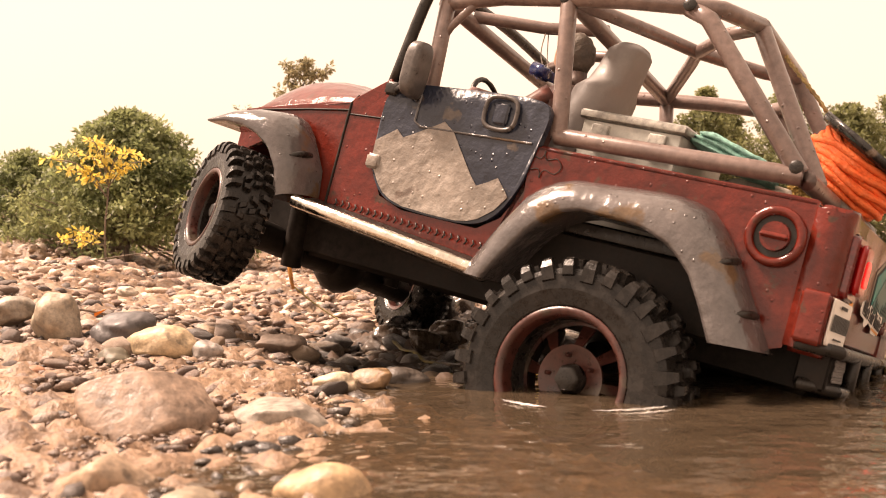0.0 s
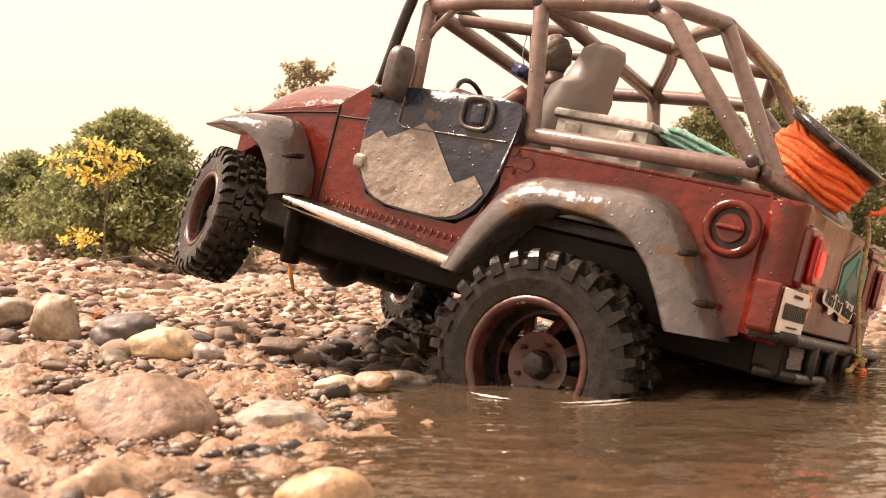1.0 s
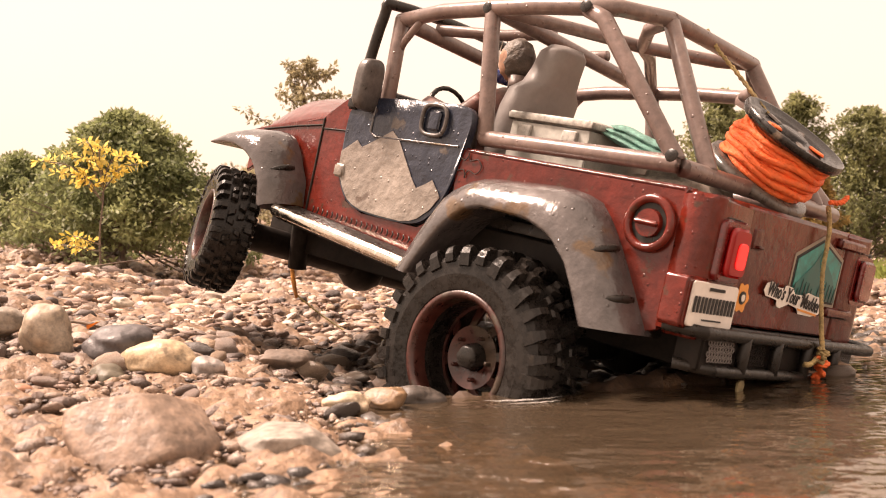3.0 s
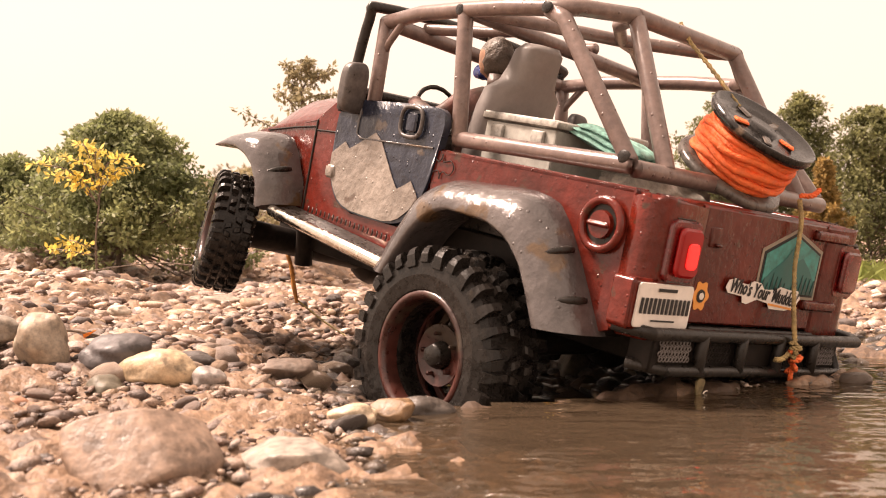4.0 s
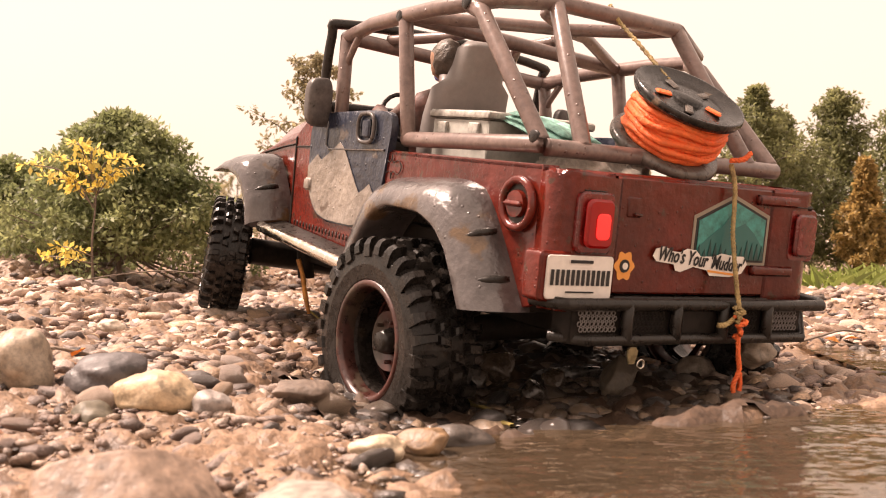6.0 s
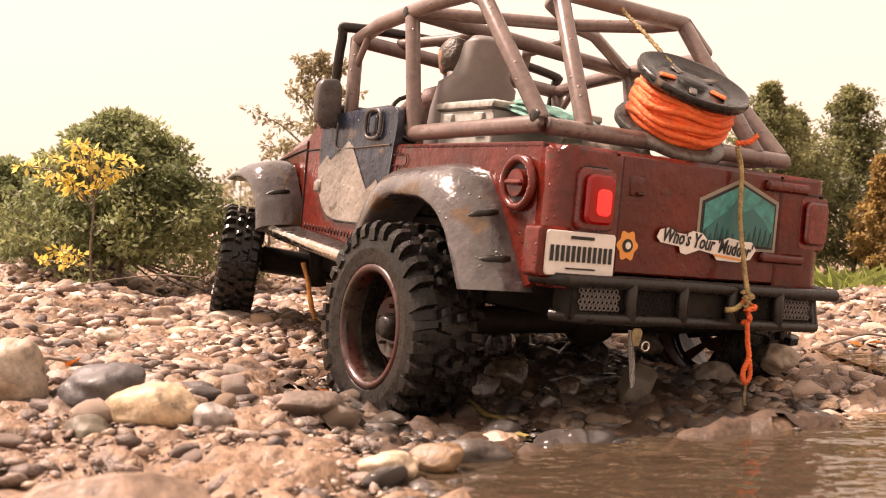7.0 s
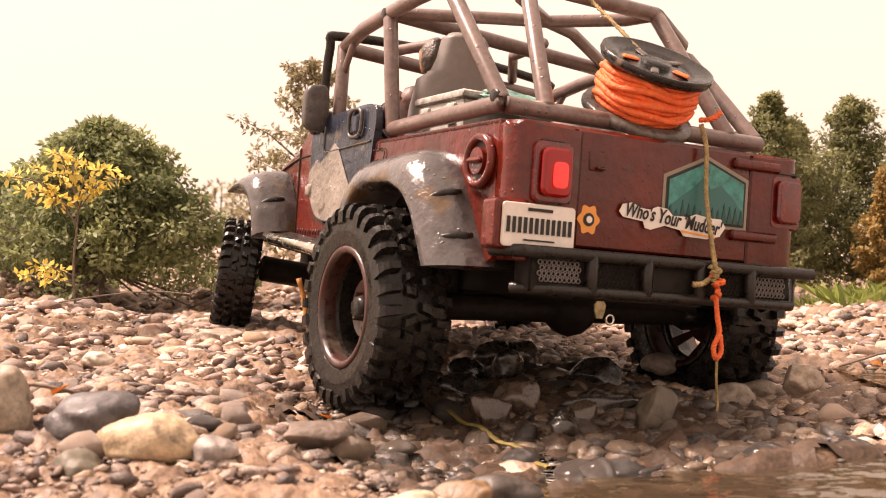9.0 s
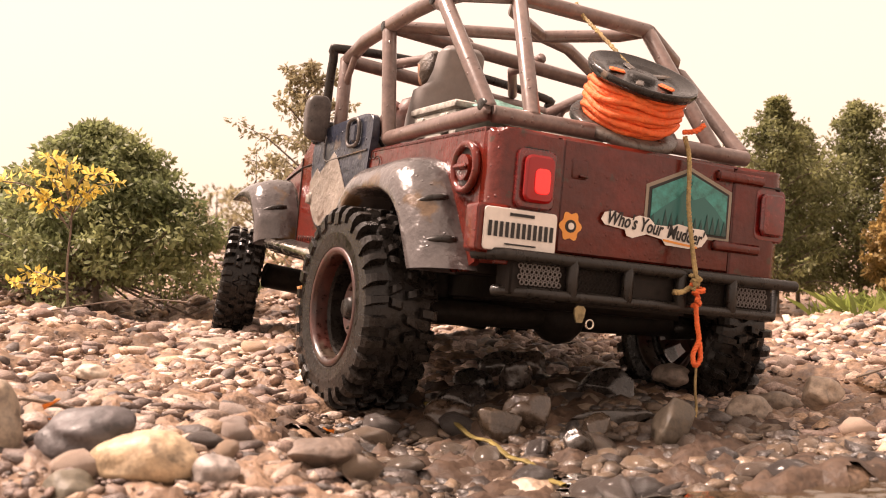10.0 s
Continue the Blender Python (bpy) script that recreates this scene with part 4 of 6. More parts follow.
        part("panel_gap", gap, M_CHASSIS, jeep)
    # filler cap on the near side
    bm = bmesh.new()
    ring = [J(-.0538 + .0094 * math.cos(a), .0750, .1657 + .0094 * math.sin(a)) for a in (2 * math.pi * k / 28 for k in range(29))]
    tube(bm, ring, .0018 * K, 10, False)
    cap = part("filler_cap", bm, M_RED, jeep, "round red fuel filler with raised ring")
    bm = tube(bmesh.new(), [J(-.0538, .0722, .1657), J(-.0538, .0745, .1657)], .0080 * K, 24)
    part("filler_well", bm, M_BLACK, cap, smooth=False)
    bm = tube(bmesh.new(), [J(-.0538, .073, .1657), J(-.0538, .0765, .1657)], [.0058 * K, .0053 * K], 24)
    part("cap_lid", bm, M_RED, cap, smooth=False)
    bm = jbox((-.0590, .0765, .1646), (-.0486, .0783, .1668), .0008)
    part("cap_grip", bm, M_RED, cap)
    # tail: corners, gate, floor, hood
    for side, inner in ((1, .0448), (-1, .0440)):
        turn = [(-.0700 - .0085 * math.sin(radians(a)), .0650 + .0087 * math.cos(radians(a))) for a in range(0, 91, 10)]
        plan = [(-.0652, .0737)] + turn + [(-.0785, inner), (-.0745, inner), (-.0745, .0640), (-.0690, .0697), (-.0652, .0697)]
        bm = slab(bmesh.new(), [J(x, side * y, .1275) for x, y in plan], (0, 0, .0533 * K), 0.0022)
        part("tail_corner", bm, M_RED, jeep, "rounded red tail corner, wet and scuffed")
    bm = slab(bmesh.new(), [J(-.0745, .0442, .1345), J(-.0745, .0442, .1800), J(-.0745, -.0434, .1800), J(-.0745, -.0434, .1345)], (-.0042, 0, 0), 0.001)
    gate = part("tailgate", bm, M_RED, jeep, "dark red tailgate with stickers")
    bm = jbox((-.0785, .0325, .1645), (-.0770, .0400, .1725), .0006)
    part("latch_plate", bm, M_RED, gate)
    bm = jbox((-.0800, .0330, .1650), (-.0782, .0370, .1662), .0004)
    part("latch", bm, M_RED, gate)
    for z in (.1755, .1455):
        bm = jbox((-.0805, -.0590, z - .0022), (-.0770, -.0330, z + .0022), .001)
        part("gate_hinge", bm, M_RED, gate)
    bm = jbox((-.0805, -.045, .1318), (-.075, .0445, .1338), .0006)
    part("gate_sill", bm, M_BLACK, gate)
    for side in (1, -1):
        bm = jbox((-.0655, side * .0735, .1790), (.0475, side * .0640, .1818), .001)
        part("top_rail", bm, M_RED, jeep)
    bm = jbox((-.0755, -.0640, .1790), (-.066, .0640, .1812), .001)
    part("top_rail", bm, M_RED, jeep)
    bm = jbox((-.072, -.069, .150), (.142, .069, .156), .001)
    part("floor_pan", bm, M_BLACK, jeep)
    bm = jbox((-.058, -.069, .1235), (.060, -.055, .150), .001)
    part("inner_arch", bm, M_CHASSIS, jeep)
    bm = jbox((-.058, .055, .1235), (.060, .069, .150), .001)
    part("inner_arch", bm, M_CHASSIS, jeep)
    # bonnet, grille, cowl
    rows = []
    for x, w, z in ((.1435, .0703, .1950), (.150, .0698, .1975), (.160, .0685, .1998), (.172, .0660, .2005), (.182, .0640, .1995), (.190, .0618, .1968), (.197, .0600, .1920), (.2025, .0580, .1850), (.2060, .0562, .1765), (.2068, .0555, .1690)):
        x = .1435 + (x - .1435) * 1.12
        z -= .0010
        wing = .1867 - max(0, x - .1442) * .20         # top line of the wings
        row = []
        for u in (-1, -.985, -.95, -.88, -.76, -.6, -.4, -.2, 0, .2, .4, .6, .76, .88, .95, .985, 1):
            dome = z - (z - wing - .001) * abs(u) ** 5 if z > wing else z
            row.append(J(x, w * u, dome - (.0025 if abs(u) == 1 else 0)))
        rows.append(row)
    bm = loft(bmesh.new(), rows)
    part("bonnet", bm, M_RED, jeep, "red bonnet wet with drops")
    rows = [[J(x, w * u, z - .0065 * abs(u) ** 4) for u in (-1, -.9, -.7, -.4, 0, .4, .7, .9, 1)] for x, w, z in ((.1265, .0725, .2035), (.131, .0722, .1995), (.137, .0718, .1965), (.1432, .0705, .1950))]
    bm = loft(bmesh.new(), rows)
    part("cowl", bm, M_RED, jeep)
    bm = jbox((.2105, -.055, .142), (.2145, .055, .1765), .002)
    part("grille", bm, M_RED, jeep)
    bm = jbox((.110, -.066, .178), (.124, .066, .197), .003)
    part("dashboard", bm, M_BLACK, jeep)
    bm = tube(bmesh.new(), [J(.098 + .010 * math.cos(a) * .35, .036 + .014 * math.sin(a), .199 + .012 * math.cos(a)) for a in (2 * math.pi * k / 20 for k in range(21))], .0012 * K, 6, False)
    part("steering_wheel", bm, M_BLACK, jeep)
    # windscreen frame
    bm = bmesh.new()
    tube(bm, smooth_path([J(.1275, .0690, .197), J(.1205, .0700, .2370), J(.1180, .0650, .2435), J(.1175, 0, .2440), J(.1185, -.0640, .2380), J(.1205, -.0680, .2310), J(.1275, -.0690, .197)], 5), .0026 * K, 8)
    tube(bm, [J(.1270, .068, .2015), J(.1270, -.068, .2015)], .0030 * K, 8)
    part("windscreen_frame", bm, M_BLACK, jeep, "black windscreen surround without glass")
    # roll cage
    r = .0036 * K
    def bar(name, pts, rad=r, curved=0):
        p = [J(x, y, z - (.009 * min(1, max(0, (-y - .03) / .03)) if z > .215 else 0)) for x, y, z in pts]
        part(name, tube(bmesh.new(), smooth_path(p, curved) if curved else p, rad, 12), M_CAGE, cage)
    cage_bm = tube(bmesh.new(), [J(-.0575, .0665, .1885), J(-.0575, -.0665, .1885)], r, 12)
    cage = part("roll_cage", cage_bm, M_CAGE, jeep, "brown-grey tube roll cage beaded with water")
    for s in (1, -1):
        bar("top_bar", [(.1145, s * .0645, .2365), (.085, s * .0668, .2418), (.055, s * .067, .2445), (.028, s * .067, .2465), (.002, s * .0668, .2472), (-.008, s * .060, .2490), (-.017, s * .0365, .2510)])
        bar("front_pillar", [(.1090, s * .067, .198), (.1130, s * .0650, .2375)])
        bar("gusset", [(.111, s * .0655, .220), (.108, s * .0655, .2265), (.097, s * .0660, .2395)], .0018 * K)
        bar("middle_pillar", [(.0430, s * .067, .187), (.0545, s * .067, .2440)])
        bar("lower_bar", [(.0440, s * .067, .1875), (-.0560, s * .067, .1895)])
        bar("rear_bar", [(.003, s * .0665, .2465), (-.0060, s * .0665, .2430), (-.0545, s * .0668, .1905)])
        bar("rear_stay", [(-.0170, s * .0360, .2505), (-.0575, s * .0480, .1900)])
        bar("roof_brace", [(.0545, s * .066, .2445), (.030, s * .022, .2455), (.020, 0, .2460), (-.003, -s * .030, .2480), (-.0165, -s * .0355, .2505)], .0030 * K)
        bar("roof_brace", [(.114, s * .040, .2385), (.085, s * .022, .2420), (.055, s * .022, .2445)], .0028 * K)
        for x, y, z in ((.0551, .0705, .2440), (.0018, .0705, .2468), (-.0535, .0705, .1922)) if s > 0 else ((.0551, .0705, .2350),):
            bm = tube(bmesh.new(), [J(x, s * (y - .003), z), J(x, s * y, z)], .0026 * K, 10)
            part("bolt", bm, M_BLACK, cage)
    bar("cross_bar", [(-.017, .0365, .2510), (-.017, -.0365, .2510)])
    bar("cross_bar", [(.0545, .066, .2445), (.0545, -.066, .2445)])
    bar("cross_bar", [(.1145, .0645, .2370), (.1145, -.0645, .2370)])
    # rear bumper
    bm = tube(bmesh.new(), [J(-.0700, .0765, .1312), J(-.0845, .0715, .1312), J(-.0845, -.0755, .1315), J(-.079, -.0810, .1318), J(-.062, -.0840, .1325)], .0025 * K, 10)
    bumper = part("rear_bumper", bm, M_BLACK, jeep, "black tube rear bumper with mesh lights")
    bm = tube(bmesh.new(), [J(-.0720, .068, .1175), J(-.0845, .060, .1175), J(-.0845, -.064, .1175), J(-.066, -.082, .131)], .0022 * K, 8)
    part("lower_tube", bm, M_BLACK, bumper)
    for y in (.040, .0135, -.0135, -.0405):
        part("bumper_post", tube(bmesh.new(), [J(-.0845, y, .1315), J(-.0845, y, .1175)], .0026 * K, 8), M_BLACK, bumper)
    bm = jbox((-.0815, -.066, .1165), (-.070, .066, .1310), .001)
    part("bumper_plate", bm, M_CHASSIS, bumper)
    for y in (.0530, -.0530, .027, -.027):
        bm = bmesh.new()
        for i in range(9):
            for j in range(4):
                c = J(-.0825, y + (i - 4) * .0021 + (j % 2) * .001, .1245 + (j - 1.5) * .0021)
                tube(bm, [c + .0012 * Vector((0, math.cos(a), math.sin(a))) for a in (2 * math.pi * k / 6 for k in range(7))], .00035, 4, False)
        part("light_mesh", bm, M_SEAT if abs(y) > .04 else M_CHASSIS, bumper)
    bm = slab(bmesh.new(), [J(-.083, .0344 + dy * .75, .1108 + dz * .75) for dy, dz in ((-.0035, .003), (-.002, .0048), (.002, .0048), (.0035, .003), (.003, -.0005), (.0018, -.004), (-.0018, -.004), (-.003, -.0005))], (-.001, 0, 0))
    part("tow_badge", bm, M_BRASS, bumper, "dull brass badge", smooth=False)
    bm = tube(bmesh.new(), [J(-.083, .029 + .0018 * math.cos(a), .1075 + .0018 * math.sin(a)) for a in (2 * math.pi * k / 14 for k in range(15))], .0005 * K, 6, False)
    part("shackle", bm, M_CHROME, bumper)
    # lamps, plate, stickers
    tail_lamp(.0575, jeep, True), tail_lamp(-.0640, jeep, False)
    bm = slab(bmesh.new(), lens_outline(.0635, .1408, .0355, .0190, -.0690, .002), (-.0129, 0, 0), 0.0012)
    holder = part("plate_holder", bm, M_RED, jeep)
    bm = slab(bmesh.new(), lens_outline(.0625, .1408, .0325, .0165, -.0795, .0015), (-.0012, 0, 0), 0.0003)
    plate = part("number_plate", bm, M_PLATE, holder, "white licence plate with dark marks")
    xp = -.0808
    for k in range(12):
        w = .0015
        y0 = .0625 + .0138 - k * .0025
        flat_shape([(y0 - w / 2, .1378), (y0 - w / 2, .1437), (y0 + w / 2, .1437), (y0 + w / 2, .1378)], .0002, M_INK, plate, "plate_bar", xp)
    flat_shape([(.0570, .1462), (.0570, .1474), (.0680, .1474), (.0680, .1462)], .0002, M_INK, plate, "plate_bar", xp)
    flat_shape([(.0555, .1350), (.0555, .1356), (.0695, .1356), (.0695, .1350)], .0002, M_INK, plate, "plate_bar", xp)
    # hexagonal mountain sticker
    hexo = [(-.0195, .1768), (-.0425, .1690), (-.0425, .1475), (.0030, .1475), (.0030, .1670)]
    hexi = [(-.0195, .1752), (-.0409, .1678), (-.0409, .1488), (.0014, .1488), (.0014, .1660)]
    hexc = [(-.0195, .1740), (-.0397, .1670), (-.0397, .1498), (.0002, .1498), (.0002, .1652)]
    badge = flat_shape(hexo, .0003, M_DECAL_EDGE, gate, "mountain_sticker", -.0779, "teal hexagonal sticker of a mountain with firs")
    flat_shape(hexi, .0003, M_INK, badge, "sticker_border", -.0781)
    flat_shape(hexc, .0003, M_DECAL_TEAL, badge, "sticker_field", -.0784)
    flat_shape([(-.0397, .1545), (-.0330, .1610), (-.0270, .1650), (-.0205, .1715), (-.0140, .1640), (-.0080, .1600), (.0002, .1540), (.0002, .1510), (-.0397, .1510)], .0002, M_DECAL_MID, badge, "sticker_mountain", -.0787)
    flat_shape([(-.0275, .1655), (-.0205, .1715), (-.0190, .1660), (-.0210, .1630), (-.0235, .1640)], .0002, M_DECAL_TEAL, badge, "sticker_snow", -.0789)
    rng = random.Random(5)
    for k in range(13):
        y, h = -.0385 + k * .00315, rng.uniform(.003, .0085) * (0.75 if 3 < k < 9 else 1.0)
        flat_shape([(y - .0014, .1499), (y, .1499 + h), (y + .0014, .1499)], .0002, M_DECAL_DARK, badge, "sticker_fir", -.0790)
    # white script sticker
    blob = [(.0250, .1500), (.0235, .1530), (.0190, .1540), (.0140, .1522), (.0100, .1520), (.0060, .1535), (.0010, .1530), (-.0020, .1505), (-.0100, .1508), (-.0140, .1522), (-.0220, .1512), (-.0275, .1512), (-.0300, .1480), (-.0270, .1440), (-.0200, .1425), (-.0080, .1428), (-.0060, .1450), (.0020, .1462), (.0090, .1440), (.0120, .1445), (.0130, .1470), (.0230, .1480)]
    script = flat_shape(blob, .0003, M_PLATE, gate, "script_sticker", -.0792, "white sticker with dark script lettering")
    writing("Who's Your 'Mudder'", .0082 * K, rear_pose(-.0022, .1490, -.0798) @ Matrix.Rotation(radians(-5), 4, "Z"), M_INK, script, width=.0500 * K, shear=0.25)
    flat_shape([(-.0065, .1443), (-.0065, .1452), (-.0245, .1438), (-.0245, .1429)], .0002, M_ORANGE_DECAL, script, "sticker_bar", -.0795)
    badge2 = flat_shape([(.0385 + .0048 * math.cos(a) * (1 + .14 * math.cos(6 * a)), .1455 + .0055 * math.sin(a) * (1 + .14 * math.cos(6 * a))) for a in (2 * math.pi * k / 32 for k in range(32))], .0003, M_ORANGE_DECAL, gate, "round_sticker", -.0779, "small orange sticker with a dark centre")
    flat_shape([(.0385 + .0026 * math.cos(a), .1455 + .0026 * math.sin(a)) for a in (2 * math.pi * k / 12 for k in range(12))], .0003, M_INK, badge2, "sticker_centre", -.0782)
    flat_shape([(.0385 + .0014 * math.cos(a), .1455 + .0014 * math.sin(a)) for a in (2 * math.pi * k / 12 for k in range(12))], .0003, M_PLATE, badge2, "sticker_centre", -.0785)
    bm = tube(bmesh.new(), smooth_path([J(-.0145 + .006 * math.cos(a) + .0025 * math.cos(3 * a), .0742, .1735 + .0045 * math.sin(a) + .0015 * math.sin(5 * a)) for a in (2 * math.pi * k / 14 for k in range(15))], 3), .00024 * K, 5)
    part("scratch_badge", bm, M_CHASSIS, jeep).matrix_basis = Matrix.Translation(Vector((.058 * K, 0, .001)))
    # chassis and axles
    bm = jbox((-.070, -.030, .112), (.200, .030, .132), .003)
    part("chassis", bm, M_CHASSIS, jeep, "black chassis")
    for side in (1, -1):
        part("chassis_rail", jbox((-.072, side * .038, .114), (.204, side * .046, .150), .001), M_CHASSIS, jeep)
    bm = bmesh.new()
    tube(bm, [J(0, -.075, .110), J(0, .075, .1065)], .0060 * K, 10)
    bmesh.ops.create_icosphere(bm, subdivisions=2, radius=.017, matrix=Matrix.Translation(J(0, -.010, .1095)))
    part("rear_axle", bm, M_CHASSIS, jeep)
    bm = bmesh.new()
    tube(bm, [J(.187, -.075, .103), J(.187, .075, .118)], .0075 * K, 10)
    bmesh.ops.create_icosphere(bm, subdivisions=2, radius=.018, matrix=Matrix.Translation(J(.187, -.012, .109)))
    part("front_axle", bm, M_CHASSIS, jeep)
    for x in (.012, .175):
        for side in (1, -1):
            part("shock_absorber", tube(bmesh.new(), [J(x, side * .045, .105), J(x, side * .050, .145)], .005 * K, 8), M_CHASSIS, jeep)
    # seats
    for s in (.036,):
        bm = bmesh.new()
        rows = []
        for x, z, w, d in ((.050, .160, .020, .012), (.047, .185, .0215, .013), (.044, .200, .0215, .0125), (.0405, .213, .0205, .011), (.0385, .2175, .0145, .010), (.0365, .224, .0125, .0095), (.0345, .232, .0118, .009), (.0335, .2352, .009, .006)):
            rows.append([J(x + d * math.sin(a) * (1 if math.sin(a) > 0 else .8), s + w * math.copysign(abs(math.cos(a)) ** .55, math.cos(a)), z) for a in (2 * math.pi * k / 20 for k in range(21))])
        loft(bm, rows)
        bmesh.ops.holes_fill(bm, edges=bm.edges, sides=0)
        bmesh.ops.remove_doubles(bm, verts=bm.verts, dist=1e-5)
        part("seat", bm, M_SEAT, jeep, "moulded grey plastic bucket seat")
    return jeep


jeep = build_jeep()


# ---- things carried on the toy ----
def build_doll():
    """A driver doll, one plain mesh."""
    bm = bmesh.new()
    head = J(.0595, .0385, .2275)
    bmesh.ops.create_icosphere(bm, subdivisions=3, radius=1, matrix=Matrix.LocRotScale(head, Euler((0, radians(-8), 0)), (.0112, .0098, .0128)))
    for v in bm.verts:
        c = v.co - head
        v.co += c.normalized() * .0016 * noise.noise(c * 420)
    tube(bm, [J(.0545, .040, .212), J(.0555, .040, .220)], .0055, 10)
    rows = []
    for z, w, d in ((.170, .017, .010), (.190, .018, .0105), (.203, .0195, .010), (.210, .016, .008), (.2135, .007, .005)):
        rows.append([J(.0555 + d * math.sin(a), .040 + w * math.cos(a), z) for a in (2 * math.pi * k / 16 for k in range(17))])
    loft(bm, rows)
    for s in (1, -1):
        tube(bm, smooth_path([J(.057, .040 + s * .0165, .2065), J(.068, .040 + s * .0215, .196), J(.085, .040 + s * .018, .1985), J(.096, .040 + s * .012, .2005)], 4), .0052, 8)
    ob = part("driver_doll", bm, material("doll_brown_red", (0.115, 0.032, 0.022), 0.5, second=(0.075, 0.05, 0.038), scale=60, bump=0.2))
    ob.data.materials.append(M_SKIN)
    ob.data.materials.append(M_HAIR)
    for p in ob.data.polygons:
        c = p.center - head
        if c.length < .0145:
            p.material_index = 2 if (c.z > .004 or c.x < .001) else 1
    return tagged(ob, "small plastic driver doll in a dark red jacket on the seat", "doll")


def build_cooler():
    cool = bpy.data.objects.new("storage_box", None)
    scene.collection.objects.link(cool)
    tagged(cool, "grey-green plastic storage box with a pale lid behind the seat", "box")
    part("box_body", jbox((-.004, -.002, .1560), (.0400, .0560, .1992), .0012), M_COOLER, cool)
    part("lid", jbox((-.0055, -.0035, .1988), (.0415, .0575, .2026), .0009), M_LID, cool)
    part("latch", jbox((.0270, .0555, .1880), (.0345, .0578, .1972), .0006), M_LID, cool)
    part("latch", jbox((.0020, .0555, .1880), (.0095, .0578, .1972), .0006), M_LID, cool)
    return cool


def cloth(name, lo, hi, seed, mat, label):
    bm = bmesh.new()
    bmesh.ops.create_icosphere(bm, subdivisions=4, radius=1)
    rng = random.Random(seed)
    off = Vector((rng.uniform(-9, 9), 3, 7))
    c, h = (J(*lo) + J(*hi)) / 2, (J(*hi) - J(*lo)) / 2
    for v in bm.verts:
        p = v.co.copy()
        f = 1 + 0.22 * noise.noise(p * 2.3 + off) + 0.16 * abs(noise.noise(p * 5 + off))
        q = Vector([math.copysign(abs(a) ** 0.6, a) for a in p]) * f
        v.co = Vector((c.x + q.x * h.x, c.y + q.y * h.y, c.z + q.z * h.z))
    return tagged(part(name, bm, mat), label, "cloth")


def folded_towel():
    """A cloth folded into a soft pad, one end dropped."""
    towel = bpy.data.objects.new("towel", None)
    scene.collection.objects.link(towel)
    tagged(towel, "folded pale teal towel in the cargo bed", "towel")
    for k, (dz, grow) in enumerate(((0, 1.0), (.0022, .97), (.0044, .93))):
        at = Matrix.Translation(J(-.0200, .0330, .1930)) @ pose(0, 0, 0, 4, -16, 6 + 2 * k) @ Matrix.Translation((0, 0, dz * K))
        bm = bmesh.new()
        n, top, low = 18, [], []
        for a in range(n + 1):
            for b in range(n + 1):
                x, y = 2 * a / n - 1, 2 * b / n - 1
                edge = 1 - max(abs(x), abs(y)) ** 6
                wave = .0016 * noise.noise(Vector((x * 2.2, y * 2.6, k * 3.1)))
                spot = Vector((x * .0185 * grow * K, y * .0150 * grow * K, wave))
                top.append(bm.verts.new(at @ (spot + Vector((0, 0, .0030 * edge * K)))))
                low.append(bm.verts.new(at @ (spot - Vector((0, 0, .0010 * edge * K)))))
        for a in range(n):
            for b in range(n):
                q = [a * (n + 1) + b, (a + 1) * (n + 1) + b, (a + 1) * (n + 1) + b + 1, a * (n + 1) + b + 1]
                bm.faces.new([top[v] for v in q]), bm.faces.new([low[v] for v in reversed(q)])
        bmesh.ops.remove_doubles(bm, verts=bm.verts, dist=1e-6)
        part("fold", bm, M_TEAL, towel)
    return towel


def build_binoculars():
    """Little blue toy binoculars hung from the cage on a pale thread."""
    thing = bpy.data.objects.new("binoculars", None)
    scene.collection.objects.link(thing)
    tagged(thing, "tiny blue toy binoculars hanging from the roll cage", "binoculars")
    for dy in (-.0034, .0034):
        bm = tube(bmesh.new(), [J(.0765, .022 + dy, .2205), J(.0800, .022 + dy, .2212), J(.0802, .022 + dy, .2213), J(.0850, .022 + dy, .2222)], [.0030, .0031, .0040, .0043], 14)
        part("barrel", bm, M_GOGGLE, thing, smooth=True)
    part("bridge", jbox((.0785, .0195, .2205), (.0815, .0245, .2220), .0006), M_GOGGLE, thing)
    part("thread", tube(bmesh.new(), smooth_path([J(.0800, .0190, .2225), J(.0830, .0185, .2290), J(.0850, .0205, .2420)], 5), .00035, 5), M_CLOTH, thing)
    part("thread", tube(bmesh.new(), smooth_path([J(.0800, .0250, .2225), J(.0835, .0250, .2300), J(.0850, .0225, .2420)], 5), .00035, 5), M_CLOTH, thing)
    return thing


